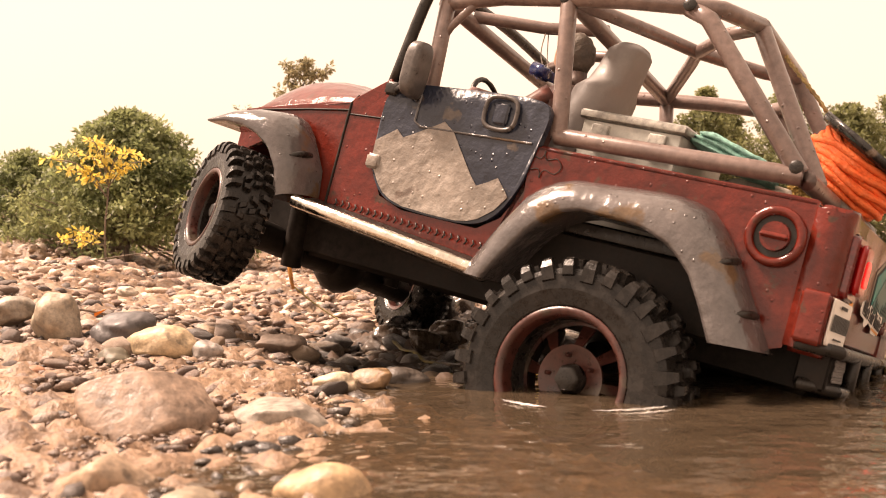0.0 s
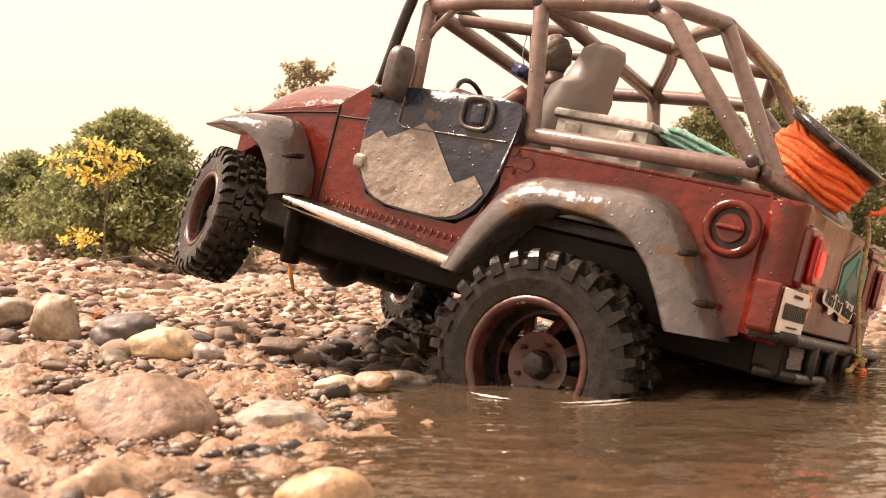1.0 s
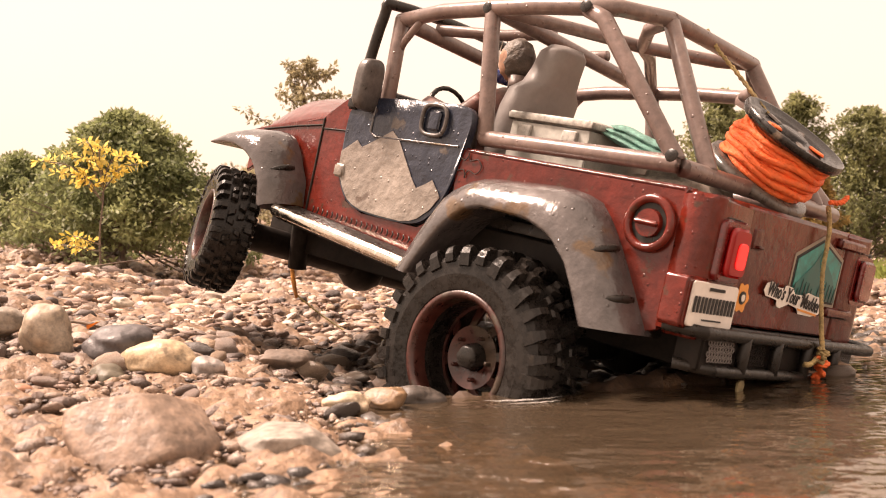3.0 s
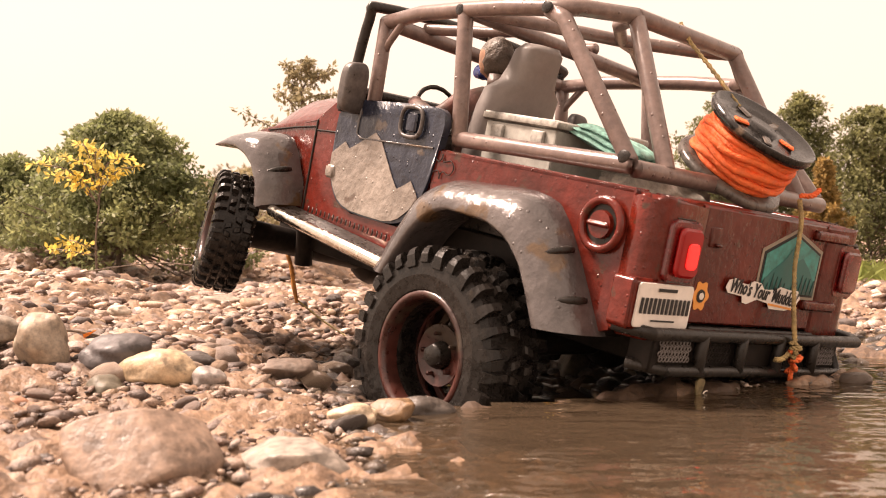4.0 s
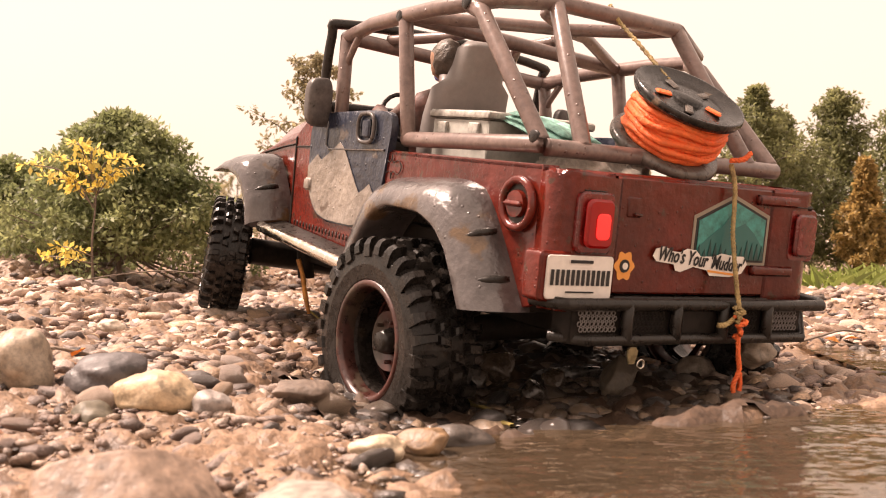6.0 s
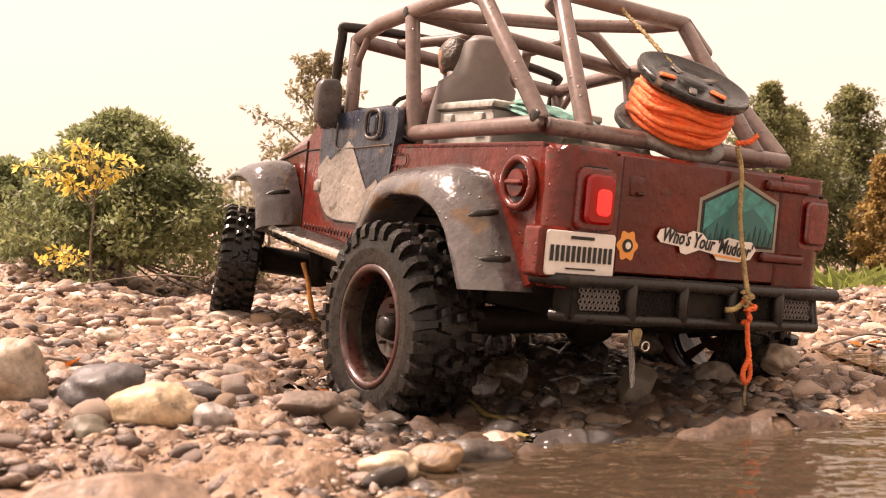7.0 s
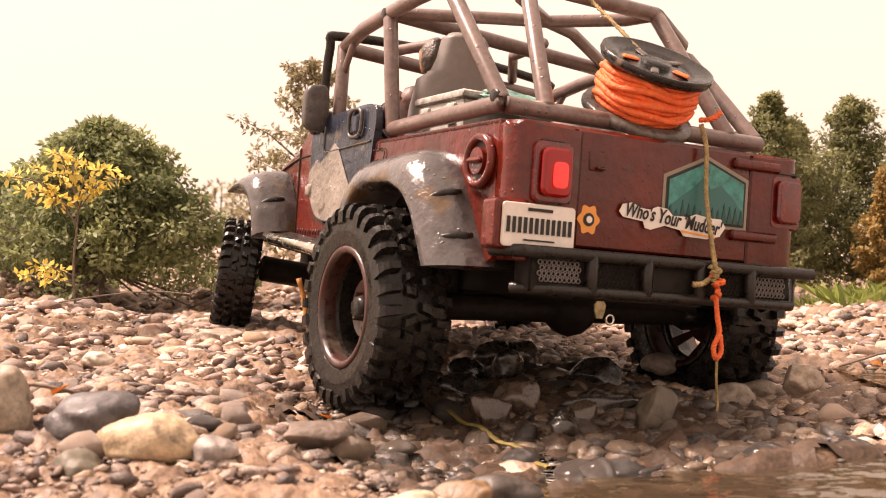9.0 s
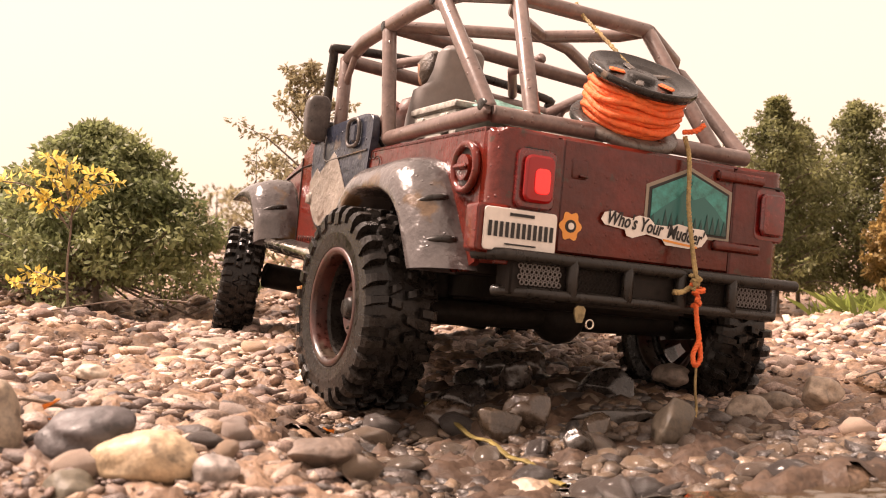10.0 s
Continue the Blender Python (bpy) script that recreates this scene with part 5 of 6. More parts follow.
def build_spool():
    spool = bpy.data.objects.new("twine_spool", None)
    scene.collection.objects.link(spool)
    tagged(spool, "black plastic spool of bright orange twine strapped to the cage", "spool")
    for z, mat, nm in ((.0135, M_SPOOL, "top_flange"), (-.0135, M_SPOOL_LOW, "bottom_flange")):
        bm = bmesh.new()
        prof = [(.0085, z - .001), (.0085, z + .001), (.0205, z - .0004 if z > 0 else z + .001), (.0225, z + .0012), (.0270, z + .0016), (.0292, z + .0034), (.0304, z + .0034), (.0308, z + .001), (.0295, z - .0016), (.022, z - .002)]
        if z < 0:
            prof = [(r, 2 * z - q) for r, q in prof]
        rings = [[bm.verts.new((r * math.cos(a), r * math.sin(a), q)) for r, q in prof] for a in (2 * math.pi * k / 44 for k in range(44))]
        for i in range(44):
            a, b = rings[i], rings[(i + 1) % 44]
            for k in range(len(prof)):
                bm.faces.new((a[k], a[(k + 1) % len(prof)], b[(k + 1) % len(prof)], b[k]))
        fl = part(nm, bm, mat, spool)
        if z > 0:
            for k in range(5):
                a = 2 * math.pi * k / 5
                bm = bmesh.new()
                box(bm, (-.0045, -.0022, -.0008), (.0045, .0022, .0008), .0006)
                o = part("flange_tab", bm, M_ORANGE if k % 2 else M_SPOOL_LOW, fl)
                o.matrix_basis = pose(.0145 * math.cos(a), .0145 * math.sin(a), z + .0010, 0, 0, math.degrees(a))
    part("core", tube(bmesh.new(), [(0, 0, -.012), (0, 0, .016)], .0080, 20), M_SPOOL, spool)
    rng = random.Random(8)
    for layer, rad in enumerate((.0215, .0234, .0250, .0262)):
        turns = (9, 8, 7, 4)[layer]
        pts, wob = [], rng.uniform(0, 6)
        for k in range(turns * 26):
            u = k / (turns * 26)
            a = 2 * math.pi * turns * u
            slope = .0022 * math.sin(a + layer * 1.7) + .0013 * math.sin(2.3 * a + wob) + .0008 * math.sin(5.1 * a)
            z = (-.0098 + .0196 * u) * (1 if layer % 2 else -1) + slope
            z = max(-.0112, min(.0110, z))
            bulge = rad * (1 - 2.2 * (z / .0112) ** 2 * .02) * (1 + .010 * math.sin(3 * a + layer + wob))
            pts.append(Vector((bulge * math.cos(a), bulge * math.sin(a), z)))
        bm = bmesh.new()
        tube(bm, pts, [.00195 * (1 + .10 * math.sin(2.7 * k)) for k in range(len(pts))], 7)
        part("twine", bm, M_ORANGE, spool, "bright orange twisted twine")
    bm = tube(bmesh.new(), [(0, 0, -.0112), (0, 0, .0112)], .0218, 30)
    part("twine_core", bm, M_ORANGE, spool)
    return spool


def twist(points, radius, strands=3, pitch=0.009, steps=8):
    """A twisted rope through the points."""
    path = smooth_path(points, steps)
    s = [0.0]
    for a, b in zip(path, path[1:]):
        s.append(s[-1] + (b - a).length)
    bm = bmesh.new()
    for k in range(strands):
        pts = []
        for i, p in enumerate(path):
            way = (path[min(i + 1, len(path) - 1)] - path[max(i - 1, 0)]).normalized()
            u = way.cross(Vector((0.3, 1, 0.2))).normalized()
            v = way.cross(u)
            a = 2 * math.pi * (s[i] / pitch + k / strands)
            pts.append(p + radius * 0.55 * (math.cos(a) * u + math.sin(a) * v))
        tube(bm, pts, radius * 0.62, 6)
    return bm


def build_tow_rope():
    rope = bpy.data.objects.new("tow_rope", None)
    scene.collection.objects.link(rope)
    tagged(rope, "yellow rope with a knotted orange tail hanging over the tailgate", "rope")
    part("strap", twist([J(-.0145, .004, .2550), J(-.0215, .003, .2470), J(-.034, .000, .2360), J(-.048, -.004, .2225)], .0013, 3, .007, 6), M_YELLOW_ROPE, rope)
    part("hanging_rope", twist([J(-.079, -.014, .1890), J(-.0812, -.0155, .1790), J(-.0825, -.0160, .160), J(-.0865, -.0170, .140), J(-.0892, -.0175, .1300)], .00125, 3, .006, 14), M_YELLOW_ROPE, rope)
    part("knot", twist([J(-.0892 + .003 * math.sin(2.1 * k), -.0175 + .0032 * math.cos(2.4 * k), .131 - .0007 * k) for k in range(9)], .0013, 3, .006, 4), M_YELLOW_ROPE, rope)
    part("rope_end", twist([J(-.0885, -.0165, .1270), J(-.0880, -.0120, .1240), J(-.0875, -.0075, .1235)], .0014, 3, .006, 5), M_YELLOW_ROPE, rope)
    part("orange_knot", twist([J(-.0895 + .0035 * math.sin(1.9 * k), -.0185 + .0035 * math.cos(2.2 * k), .1275 - .0011 * k) for k in range(9)], .0014, 3, .005, 4), M_ORANGE, rope)
    part("orange_tail", twist([J(-.0895, -.018, .1200), J(-.0895, -.0195, .1110), J(-.0895, -.0210, .1050), J(-.0895, -.0185, .0990), J(-.0895, -.0200, .0945), J(-.0895, -.0225, .0975), J(-.0895, -.0215, .1040)], .0013, 3, .0055, 8), M_ORANGE, rope)
    part("orange_end", twist([J(-.0800, -.012, .1905), J(-.0830, -.0165, .1915), J(-.0835, -.0200, .1945)], .0014, 3, .0055, 5), M_ORANGE, rope)
    part("twine_end", tube(bmesh.new(), smooth_path([J(-.0895, -.0205, .0960), J(-.0890, -.0215, .0850), J(-.0890, -.0230, .0760), J(-.0880, -.0225, .0680)], 5), .0007, 6), M_YELLOW_ROPE, rope)
    return rope


doll, cooler, spool, tow_rope, binoculars = build_doll(), build_cooler(), build_spool(), build_tow_rope(), build_binoculars()
towel = folded_towel()
rag = cloth("rag", (-.048, -.006, .156), (-.010, .038, .1890), 4, M_CLOTH, "crumpled pale cloth in the cargo bed")
SPOOL_PLACE = Matrix.Translation(J(-.0570, -.0020, .2045)) @ pose(0, 0, 0, -2, -31, 0)

REAR = 1.03
FRONT = 0.74      # front wheels are a smaller size
wheels = []
for wx, wy, wz in ((0, .0908, .1010), (0, -.0900, .1060), (.184, .0910, .1185), (.188, -.0920, .1080)):
    w = build_wheel() if not wheels else copy_thing(wheels[0], Matrix.Identity(4))
    w.parent = jeep
    w.matrix_basis = Matrix.Translation(J(wx, wy, wz)) @ (Matrix.Identity(4) if wy > 0 else Matrix.Rotation(math.pi, 4, "Z"))
    if wx > .1:
        w.scale = (FRONT, FRONT * 0.92, FRONT)
    else:
        w.scale = (REAR, 1, REAR)
    wheels.append(w)


# ---- plants ----
def leaf_cloud(clumps, per, leaf, mat, name, parent, seed, narrow=0.45, droop=0.3):
    """Many small leaves in clumps: (x, y, z, rx, ry, rz)."""
    rng = np.random.default_rng(seed)
    vs, fs = [], []
    for cx, cy, cz, rx, ry, rz in clumps:
        d = rng.normal(size=(per, 3))
        d /= np.linalg.norm(d, axis=1)[:, None]
        p = d * (rng.random((per, 1)) ** 0.4) * (rx, ry, rz) + (cx, cy, cz)
        ax = d * 0.7 + rng.normal(0, 0.55, (per, 3)) + (0, 0, -droop)
        ax /= np.linalg.norm(ax, axis=1)[:, None]
        si = np.cross(ax, rng.normal(size=(per, 3)))
        si /= np.linalg.norm(si, axis=1)[:, None] + 1e-9
        ln = leaf * rng.uniform(0.6, 1.4, (per, 1))
        quad = np.stack([p, p + ax * ln * 0.5 + si * ln * narrow * 0.5, p + ax * ln, p + ax * ln * 0.5 - si * ln * narrow * 0.5], 1)
        base = sum(len(v) for v in vs)
        vs.append(quad.reshape(-1, 3))
        fs.append(np.arange(per * 4).reshape(-1, 4) + base)
    return from_arrays(name, np.concatenate(vs).tolist(), np.concatenate(fs).tolist(), mat, parent, False)


def plant(name, x, y, z0, width, height, seed, mat, leaf, clumps, per, label, category, cone=0.0, bare=0.0, trunk=0.02):
    """Trunk with limbs and a crown of clumps; cone 0 rounded, 1 pointed."""
    rng = random.Random(seed)
    root = bpy.data.objects.new(name, None)
    scene.collection.objects.link(root)
    root.location = (x, y, z0)
    tagged(root, label, category)
    bm = bmesh.new()
    tube(bm, smooth_path([(0, 0, -.02), (rng.uniform(-.02, .02) * width, 0, height * .4), (rng.uniform(-.05, .05) * width, 0, height * .92)], 4), [trunk * height * (1 - .08 * k) for k in range(9)], 7)
    cl = []
    for k in range(clumps):
        h = rng.random() ** 0.8
        prof = (1 - h) ** (0.85 if cone == 1 else 0.52) * ((0.84 + 0.2 * math.sin(11 * h + seed)) if cone == 1 else (0.94 + 0.07 * math.sin(17 * h + seed))) if cone else math.sqrt(max(0.02, 1 - (h * 1.02 - .12) ** 2 / 0.95))
        a = rng.uniform(0, 6.283)
        sprig = k % 6 == 0
        rr = width / 2 * prof * (rng.uniform(1.0, 1.14) if sprig else math.sqrt(rng.uniform(0.15, 1.0)))
        px, py, pz = rr * math.cos(a), rr * math.sin(a) * 0.8, height * (bare + (1 - bare) * h * .95)
        s = width * rng.uniform(.035, .085) * (0.6 if cone and h > .7 or sprig else 1)
        cl.append((px, py, pz, s * 1.25, s * 1.25, s * .75))
        if k % 3 == 0:
            tube(bm, [(0, 0, max(0.02, pz - rr * .6)), (px * .6, py * .6, pz - rr * .15), (px, py, pz)], [trunk * height * .5, trunk * height * .28, trunk * height * .1], 5)
    part("trunk", bm, M_BARK, root)
    leaf_cloud(cl, per, leaf, mat, "crown", root, seed)
    return root


def ragged(name, x, y, z0, width, height, seed, mat, leaf, limbs, per, label, bare, taper):
    """A tree of limbs that each carry their own sprays, with gaps between them and a torn outline."""
    rng = random.Random(seed)
    root = bpy.data.objects.new(name, None)
    scene.collection.objects.link(root)
    root.location = (x, y, z0)
    tagged(root, label, "tree")
    bm, cl = bmesh.new(), []
    lean = rng.uniform(-.04, .04) * width
    tube(bm, smooth_path([(0, 0, -.02), (lean, 0, height * .45), (lean * 1.6, 0, height * .97)], 4), [.014 * height * (1 - .105 * k) for k in range(9)], 6)
    for k in range(limbs):
        h = bare + (1 - bare) * ((k + rng.random()) / limbs) ** .85
        broad = (min(1, (1 - h) * taper + .07)) ** .9 * (.80 + .20 * math.sin(9 * h + seed)) if taper < 1.55 else math.sin(math.pi * min(1, .12 + .86 * h)) ** .7
        reach = width / 2 * broad * rng.uniform(.45, 1.25)
        a, rise = k * 2.4 + rng.uniform(-.5, .5), rng.uniform(-.12, .42)
        z = height * h * .97
        tip = Vector((reach * math.cos(a), reach * math.sin(a) * .8, z + reach * rise))
        foot = Vector((lean * h, 0, max(.004, z - reach * .35)))
        tube(bm, [foot, foot.lerp(tip, .55) + Vector((0, 0, reach * .08)), tip], [.006 * height, .0038 * height, .0014 * height], 4)
        for u in (.35, .6, .82, 1.0):
            p = foot.lerp(tip, u)
            size = width * rng.uniform(.035, .075) * (1.15 - .5 * u) * (1.0 if h < .85 else .55)
            cl.append((p.x, p.y, p.z, size * 1.3, size * 1.3, size * .8))
    part("trunk", bm, M_BARK, root)
    leaf_cloud(cl, per, leaf, mat, "crown", root, seed)
    return root


def build_plants():
    # rounded cedar bush and thin yellow sapling on the near bank
    plant("bush", -.325, 1.16, .036, .250, .150, 1, M_LEAF, .0056, 420, 85, "dense dark green rounded bush behind the gravel bank", "bush", cone=.5, bare=.02)
    plant("bush", -.455, 1.24, .036, .22, .112, 2, M_LEAF, .0052, 170, 110, "low dark green bush beside the larger one", "bush", cone=.5, bare=.02)
    sap = bpy.data.objects.new("sapling", None)
    scene.collection.objects.link(sap)
    sap.location, sap.scale = (-.275, .92, .040), (.86, .86, .86)
    tagged(sap, "thin sapling with yellow autumn leaves", "sapling")
    bm = bmesh.new()
    tube(bm, smooth_path([(0, 0, -.02), (-.002, 0, .03), (.002, 0, .075), (-.004, 0, .114)], 4), [.0013 - .00007 * k for k in range(13)], 6)
    cl = []
    rng = random.Random(12)
    for k, (dx, dz) in enumerate(((-.040, .088), (-.026, .104), (-.012, .116), (.022, .104), (.032, .096), (.014, .090), (-.020, .086), (-.046, .022), (-.030, .030), (.002, .112), (-.052, .098))):
        pts = smooth_path([(0, 0, dz * .72), (dx * .5, rng.uniform(-.01, .01), dz * .95), (dx, rng.uniform(-.02, .02), dz)], 3)
        part("branch", tube(bmesh.new(), pts, .0006, 5), M_BARK, sap)
        for u in (.45, .65, .85, 1.0):
            p = pts[min(len(pts) - 1, int(u * (len(pts) - 1)))]
            cl.append((p.x, p.y, p.z, .0075, .0075, .0014))
    part("stem", bm, M_BARK, sap)
    leaf_cloud(cl, 13, .0060, M_LEAF_Y, "foliage", sap, 5, 0.5, 0.05)
    # trees behind
    ragged("tree", -.150, 1.22, .03, .135, .222, 3, M_LEAF_B, .0058, 46, 26, "slender leafy tree behind the bank", .10, 1.6)
    ragged("tree", -.075, 1.50, .03, .12, .190, 4, M_LEAF_B, .0060, 34, 22, "small leafy tree behind the bank", .2, 1.6)
    ragged("tree", .02, 2.3, .03, .26, .26, 14, M_LEAF_B, .0075, 34, 16, "thin pale tree with sparse leaves", .2, 1.2)
    ragged("tree", -.215, 1.30, .03, .10, .145, 15, M_LEAF_B, .0050, 22, 5, "bare young tree with only a few leaves", .1, 1.0)
    rng = random.Random(31)
    for k, (x, y, w, h, mat, lab) in enumerate((
            (.300, 1.29, .180, .195, M_LEAF_D, "tall ragged dark cedar tree"), (.345, 1.36, .200, .175, M_LEAF_D, "dark cedar tree with a thin top"),
            (.388, 1.22, .060, .115, M_LEAF_O, "golden autumn tree between dark cedars"), (.420, 1.38, .210, .200, M_LEAF_D, "tall ragged dark cedar tree"),
            (.480, 1.33, .210, .180, M_LEAF_D, "broad dark cedar tree"), (.560, 1.38, .230, .205, M_LEAF_D, "tall ragged dark cedar tree"),
            (.640, 1.36, .230, .180, M_LEAF_D, "broad dark cedar tree"), (.730, 1.40, .24, .20, M_LEAF_D, "broad dark cedar tree"),
            (.840, 1.44, .25, .19, M_LEAF_D, "broad dark cedar tree"), (.262, 1.44, .130, .125, M_LEAF_D, "low dark cedar at the edge of the wood"),
            (.30, 2.1, .18, .17, M_LEAF_B, "leafy green tree at the far bank"), (.20, 2.2, .2, .17, M_LEAF_B, "leafy green tree at the far bank"),
            (.17, 1.75, .085, .115, M_LEAF_Y, "small yellow autumn tree"))):
        ragged("tree", x, y, .03, w, h, 40 + k, mat, .0050 if y < 1.5 else .0085, 110, 36, lab, .0, 1.5 if mat is M_LEAF_D else 1.3)
    for k in range(9):
        plant("tree", -1.3 + .2 * k + rng.uniform(-.05, .05), 2.9, .03, .3, rng.uniform(.12, .19), 60 + k, M_LEAF_B, .016, 40, 30, "distant leafy tree beyond the bank", "tree", bare=.05)
    # grass strip on the far bank
    rng = np.random.default_rng(3)
    n = 2600
    x, y = rng.uniform(.30, 1.1, n), rng.uniform(1.08, 1.24, n)
    z = ground_z(x, y)
    h, a = rng.uniform(.008, .024, n), rng.uniform(0, 6.28, n)
    lx, ly = rng.normal(0, .014, n), rng.normal(0, .010, n)
    v = np.stack([np.stack([x - .0017 * np.cos(a), y - .0017 * np.sin(a), z], -1), np.stack([x + .0017 * np.cos(a), y + .0017 * np.sin(a), z], -1),
                  np.stack([x + lx * .4 + .0009 * np.cos(a), y + ly * .4, z + h * .65], -1), np.stack([x + lx, y + ly, z + h], -1)], 1).reshape(-1, 3)
    tagged(from_arrays("grass", v.tolist(), np.arange(4 * n).reshape(-1, 4).tolist(), M_GRASS, None, False), "tufts of long green grass on the far bank", "grass", kind="stuff")


build_plants()


def build_litter():
    bm = tube(bmesh.new(), smooth_path([(-0.1229, 0.8700, 0.0585), (-0.1199, 0.8700, 0.0467), (-0.1186, 0.8700, 0.0358), (-0.1161, 0.8700, 0.0217)], 4), [.0018, .0018, .0017, .0015, .0017, .0019, .0017, .0016, .0019, .0019, .0016, .0015, .0012], 6)
    tagged(part("stick", bm, M_TWIG), "frayed orange-brown stick standing in the gravel", "stick")
    bm = tube(bmesh.new(), smooth_path([(-0.1172, 0.8720, 0.0247), (-0.0972, 0.8620, 0.0101), (-0.0741, 0.8450, -0.0025), (-0.0500, 0.8000, -0.0104), (-.0318, .751, float(ground_z(-.0318, .751)) + .005)], 5), .0007, 6)
    tagged(part("cord", bm, M_STRAP), "thin olive cord stretched over the stones", "cord")
    bm = bmesh.new()
    way = smooth_path([(-.0480, .793, 0), (-.0274, .739, 0), (-.0114, .698, 0), (.0027, .656, 0), (.0060, .640, 0)], 6)
    loft(bm, [[Vector((p.x + o, p.y + o * .5, float(ground_z(p.x, p.y)) + .0075 + .0012 * math.sin(p.y * 160) + lift)) for p in way] for o, lift in ((-.0013, 0), (-.0010, .0007), (.0010, .0007), (.0013, 0), (.0010, -.0006), (-.0010, -.0006))], close=True)
    tagged(part("strap", bm, M_STRAP), "flat olive-yellow strap lying over wet stones", "strap")
    rng = random.Random(77)
    for x, y, ln, tz, ti in ((-.18, .618, .03, 200, 3), (.21, .86, .05, 15, 4), (.25, .80, .03, 70, 30), (-.28, .9, .09, -12, 3)):
        z = float(ground_z(x, y)) + .006
        pts = [(0, 0, 0), (ln * .35, rng.uniform(-.003, .003), .003), (ln * .7, rng.uniform(-.004, .004), .004), (ln, 0, .001)]
        ob = part("twig", tube(bmesh.new(), smooth_path(pts, 3), .0005 if ln > .08 else .0008, 6), M_BARK)
        ob.matrix_world = pose(x, y, z, 0, -ti, tz)
        tagged(ob, "thin dry brown twig on the stones", "twig", "twigs on the gravel")
    rng = np.random.default_rng(12)
    for k, (x, y) in enumerate(((-.185, .60), (-.175, .592), (-.19, .612), (-.27, .66), (.23, .84), (.235, .85), (-.09, .70))):
        bm = bmesh.new()
        vs = [bm.verts.new(p) for p in ((0, 0, 0), (.005, .003, .002), (.011, 0.001, .0005), (.005, -.0035, .0015))]
        bm.faces.new(vs)
        bmesh.ops.solidify(bm, geom=bm.faces, thickness=.0003)
        ob = part("dry_leaf", bm, M_TWIG, smooth=False)
        ob.matrix_world = pose(x, y, float(ground_z(x, y)) + .007, rng.uniform(-30, 30), rng.uniform(-30, 30), rng.uniform(0, 360))
        tagged(ob, "small dry brown leaf on the stones", "leaf", "dry leaves")


build_litter()
build_pebbles()


def build_drop(length):
    bm = bmesh.new()
    prof = [(0, .0002), (.2, .0008), (.5, .0011), (.8, .0016), (.95, .0013), (1, .0004)]
    tube(bm, [(.0006 * math.sin(9 * u), .0005 * math.cos(7 * u), -length * u) for u, _ in prof], [r for _, r in prof], 8)
    ob = part("water_drip", bm, M_DROP)
    return tagged(ob, "thin stream of water dripping off the bumper", "water", "drips off the bumper")


def build_ripple(radius, a0, a1, thick):
    bm = bmesh.new()
    n = 18
    pts = [Vector((radius * math.cos(radians(a0 + (a1 - a0) * k / n)), radius * 1.1 * math.sin(radians(a0 + (a1 - a0) * k / n)), .0003 * math.sin(k * 1.7))) for k in range(n + 1)]
    tube(bm, pts, [thick * math.sin(math.pi * (k + .4) / (n + .8)) for k in range(n + 1)], 8)
    for v in bm.verts:
        v.co.z *= .45
    return tagged(part("ripple", bm, M_DROP), "bright ripple of water against the sunken tyre", "water", "ripples round the tyre")


RIPPLES = [build_ripple(.047, -150, -118, .0013), build_ripple(.049, -95, -48, .0012), build_ripple(.056, -84, -56, .0007)]

# drips: where they leave the toy, when they let go, and the stream's length
DRIPS = [(build_drop(ln), spot, t, ln) for spot, t, ln in (((-.070, .026, .118), 6.60, .055), ((-.068, .020, .116), 6.55, .060), ((-.066, .027, .118), 7.0, .045),
                                                      ((-.066, -.006, .119), 6.62, .058), ((-.067, -.004, .119), 7.25, .040), ((-.064, .022, .118), 6.85, .055), ((-.066, .004, .119), 7.6, .025))]


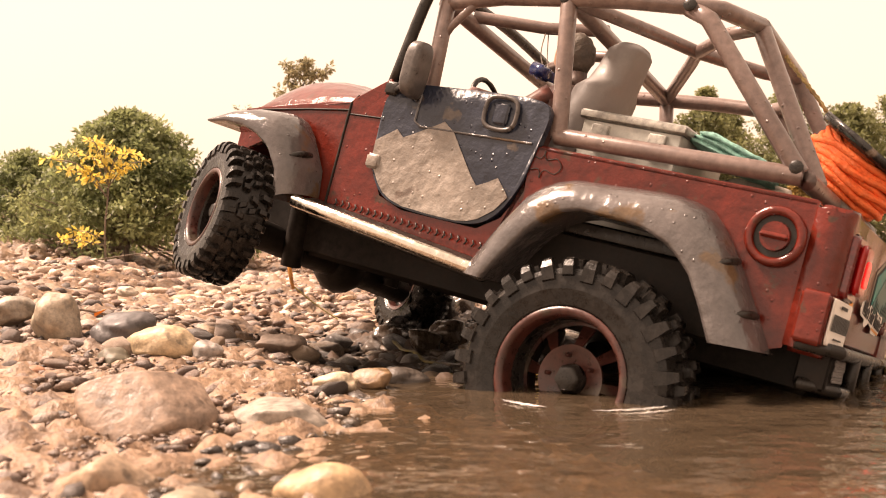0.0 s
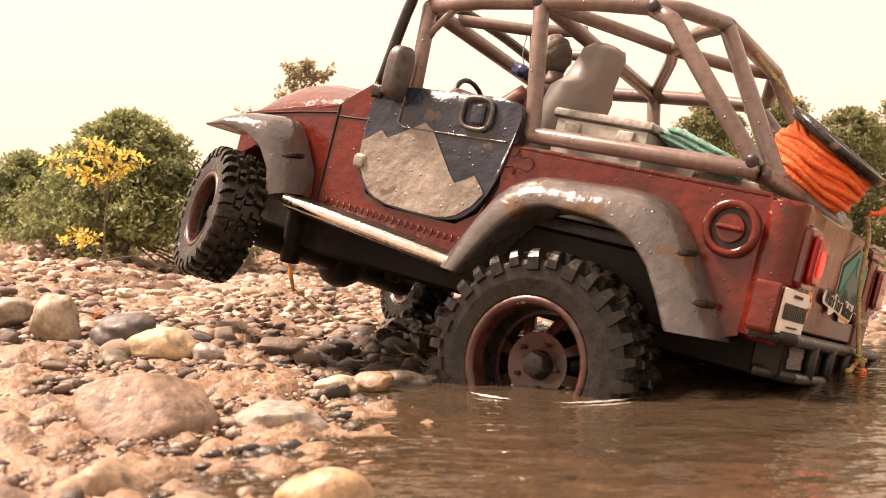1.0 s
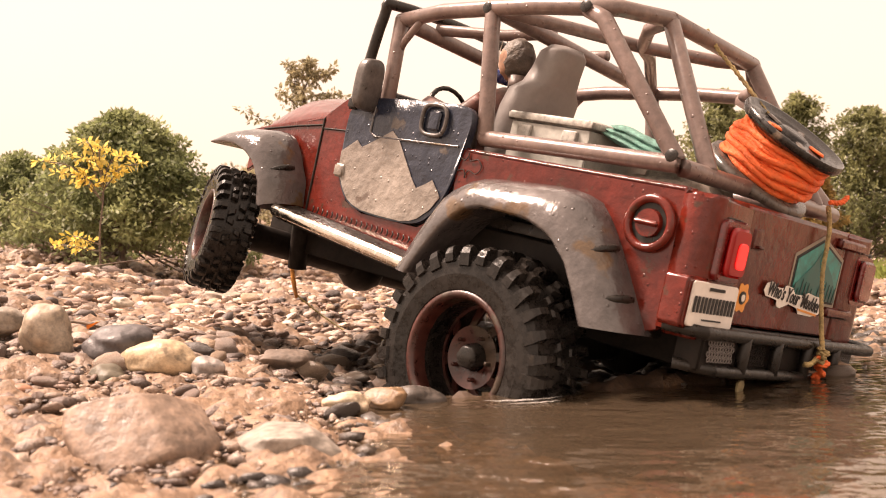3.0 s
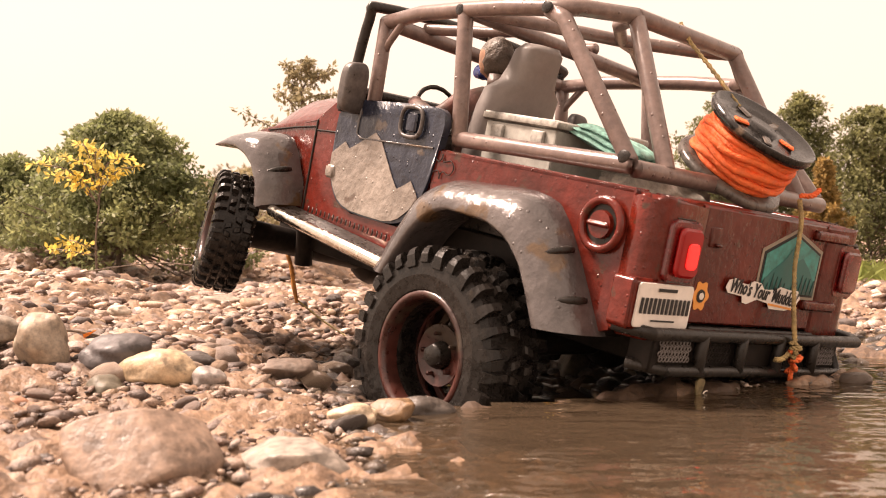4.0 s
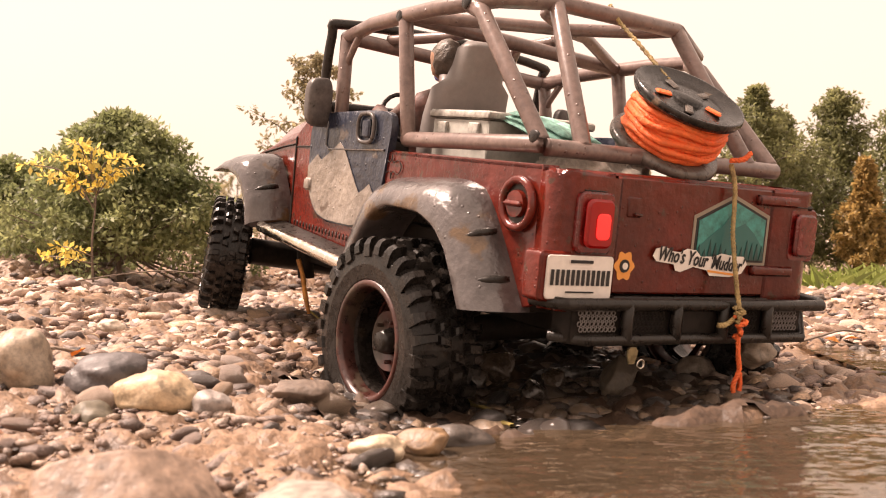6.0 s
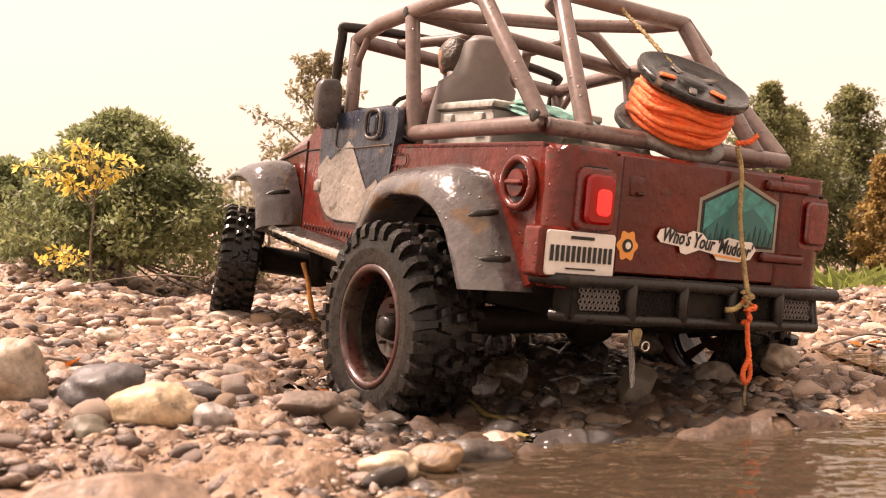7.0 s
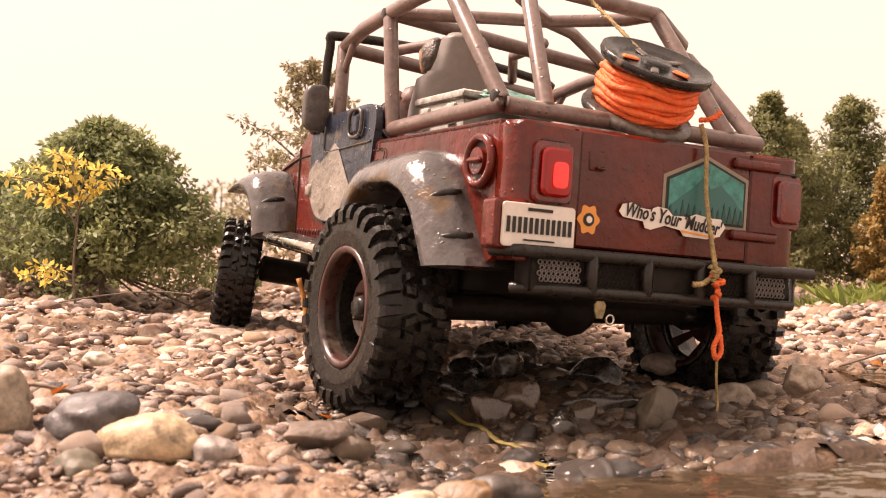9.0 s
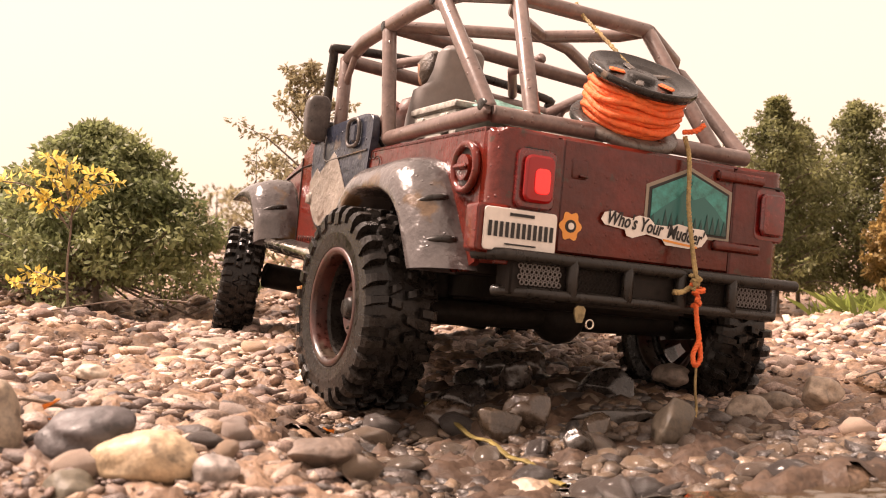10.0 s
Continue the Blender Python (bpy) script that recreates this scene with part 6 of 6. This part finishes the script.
# ---- motion ----
def motions():
    """The toy climbs out of the pool; what it carries goes with it, and its wheels roll and steer."""
    walk(jeep, JEEP_ROWS)
    for thing in (doll, cooler, tow_rope, towel, rag, binoculars):
        walk(thing, JEEP_ROWS)
    walk(spool, [(t, m @ SPOOL_PLACE) for t, m in JEEP_ROWS])
    for ripple in RIPPLES:
        rows = []
        for t, m in JEEP_ROWS:
            hub = m @ J(0, .0900, .1010)
            rows.append((t, Matrix.Translation((hub.x + .004, hub.y, .0006 if t < 4 else -.03))))
        walk(ripple, rows)
    for drop, spot, start, ln in DRIPS:
        rows = [(t, Matrix.Translation(m @ J(*spot) + Vector((0, 0, ln)))) for t, m in JEEP_ROWS if t < start - 0.05]
        top = at_time(JEEP_ROWS, start) @ J(*spot)
        for dt, fall in ((0, 0), (.1, .020), (.2, .055), (.3, .095), (.4, .15)):
            rows.append((start + dt, Matrix.Translation(top + Vector((0, 0, ln - fall)))))
        rows.append((10, Matrix.Translation(top + Vector((0, 0, ln - .16)))))
        walk(drop, rows)
    place = [((0, .0908, .1010), 0), ((0, -.0900, .1060), 0), ((.184, .0910, .1185), 1), ((.188, -.0920, .1080), 1)]
    for wheel, (spot, front) in zip(wheels, place):
        left = spot[1] > 0
        rows, gone, last = [], 0.0, None
        for t, m in JEEP_ROWS:
            hub = m @ J(*spot)
            if last is not None:
                gone += (hub - last).length * (1 if left else 0.9)
            last = hub
            lift = 0.0
            if not front:       # the springs: the loaded side sinks in the pool and comes up on the bank
                lift = -0.004 + 0.0008 * t if left else 0.016 * max(0.0, 1 - t / 7) + 0.0003 * t
            if front and left:
                lift = 0.003 - 0.0009 * t
            roll = Matrix.Rotation(gone / (0.0530 * (FRONT if front else 1)), 4, "Y")
            steer = pose(0, 0, 0, (5 if left else 3) if front else 0, 0, (-31 + 1.5 * t) if front else 0)
            face = Matrix.Identity(4) if left else Matrix.Rotation(math.pi, 4, "Z")
            rows.append((t, Matrix.Translation(J(spot[0], spot[1], spot[2] + lift)) @ steer @ roll @ face))
        walk(wheel, rows)


motions()
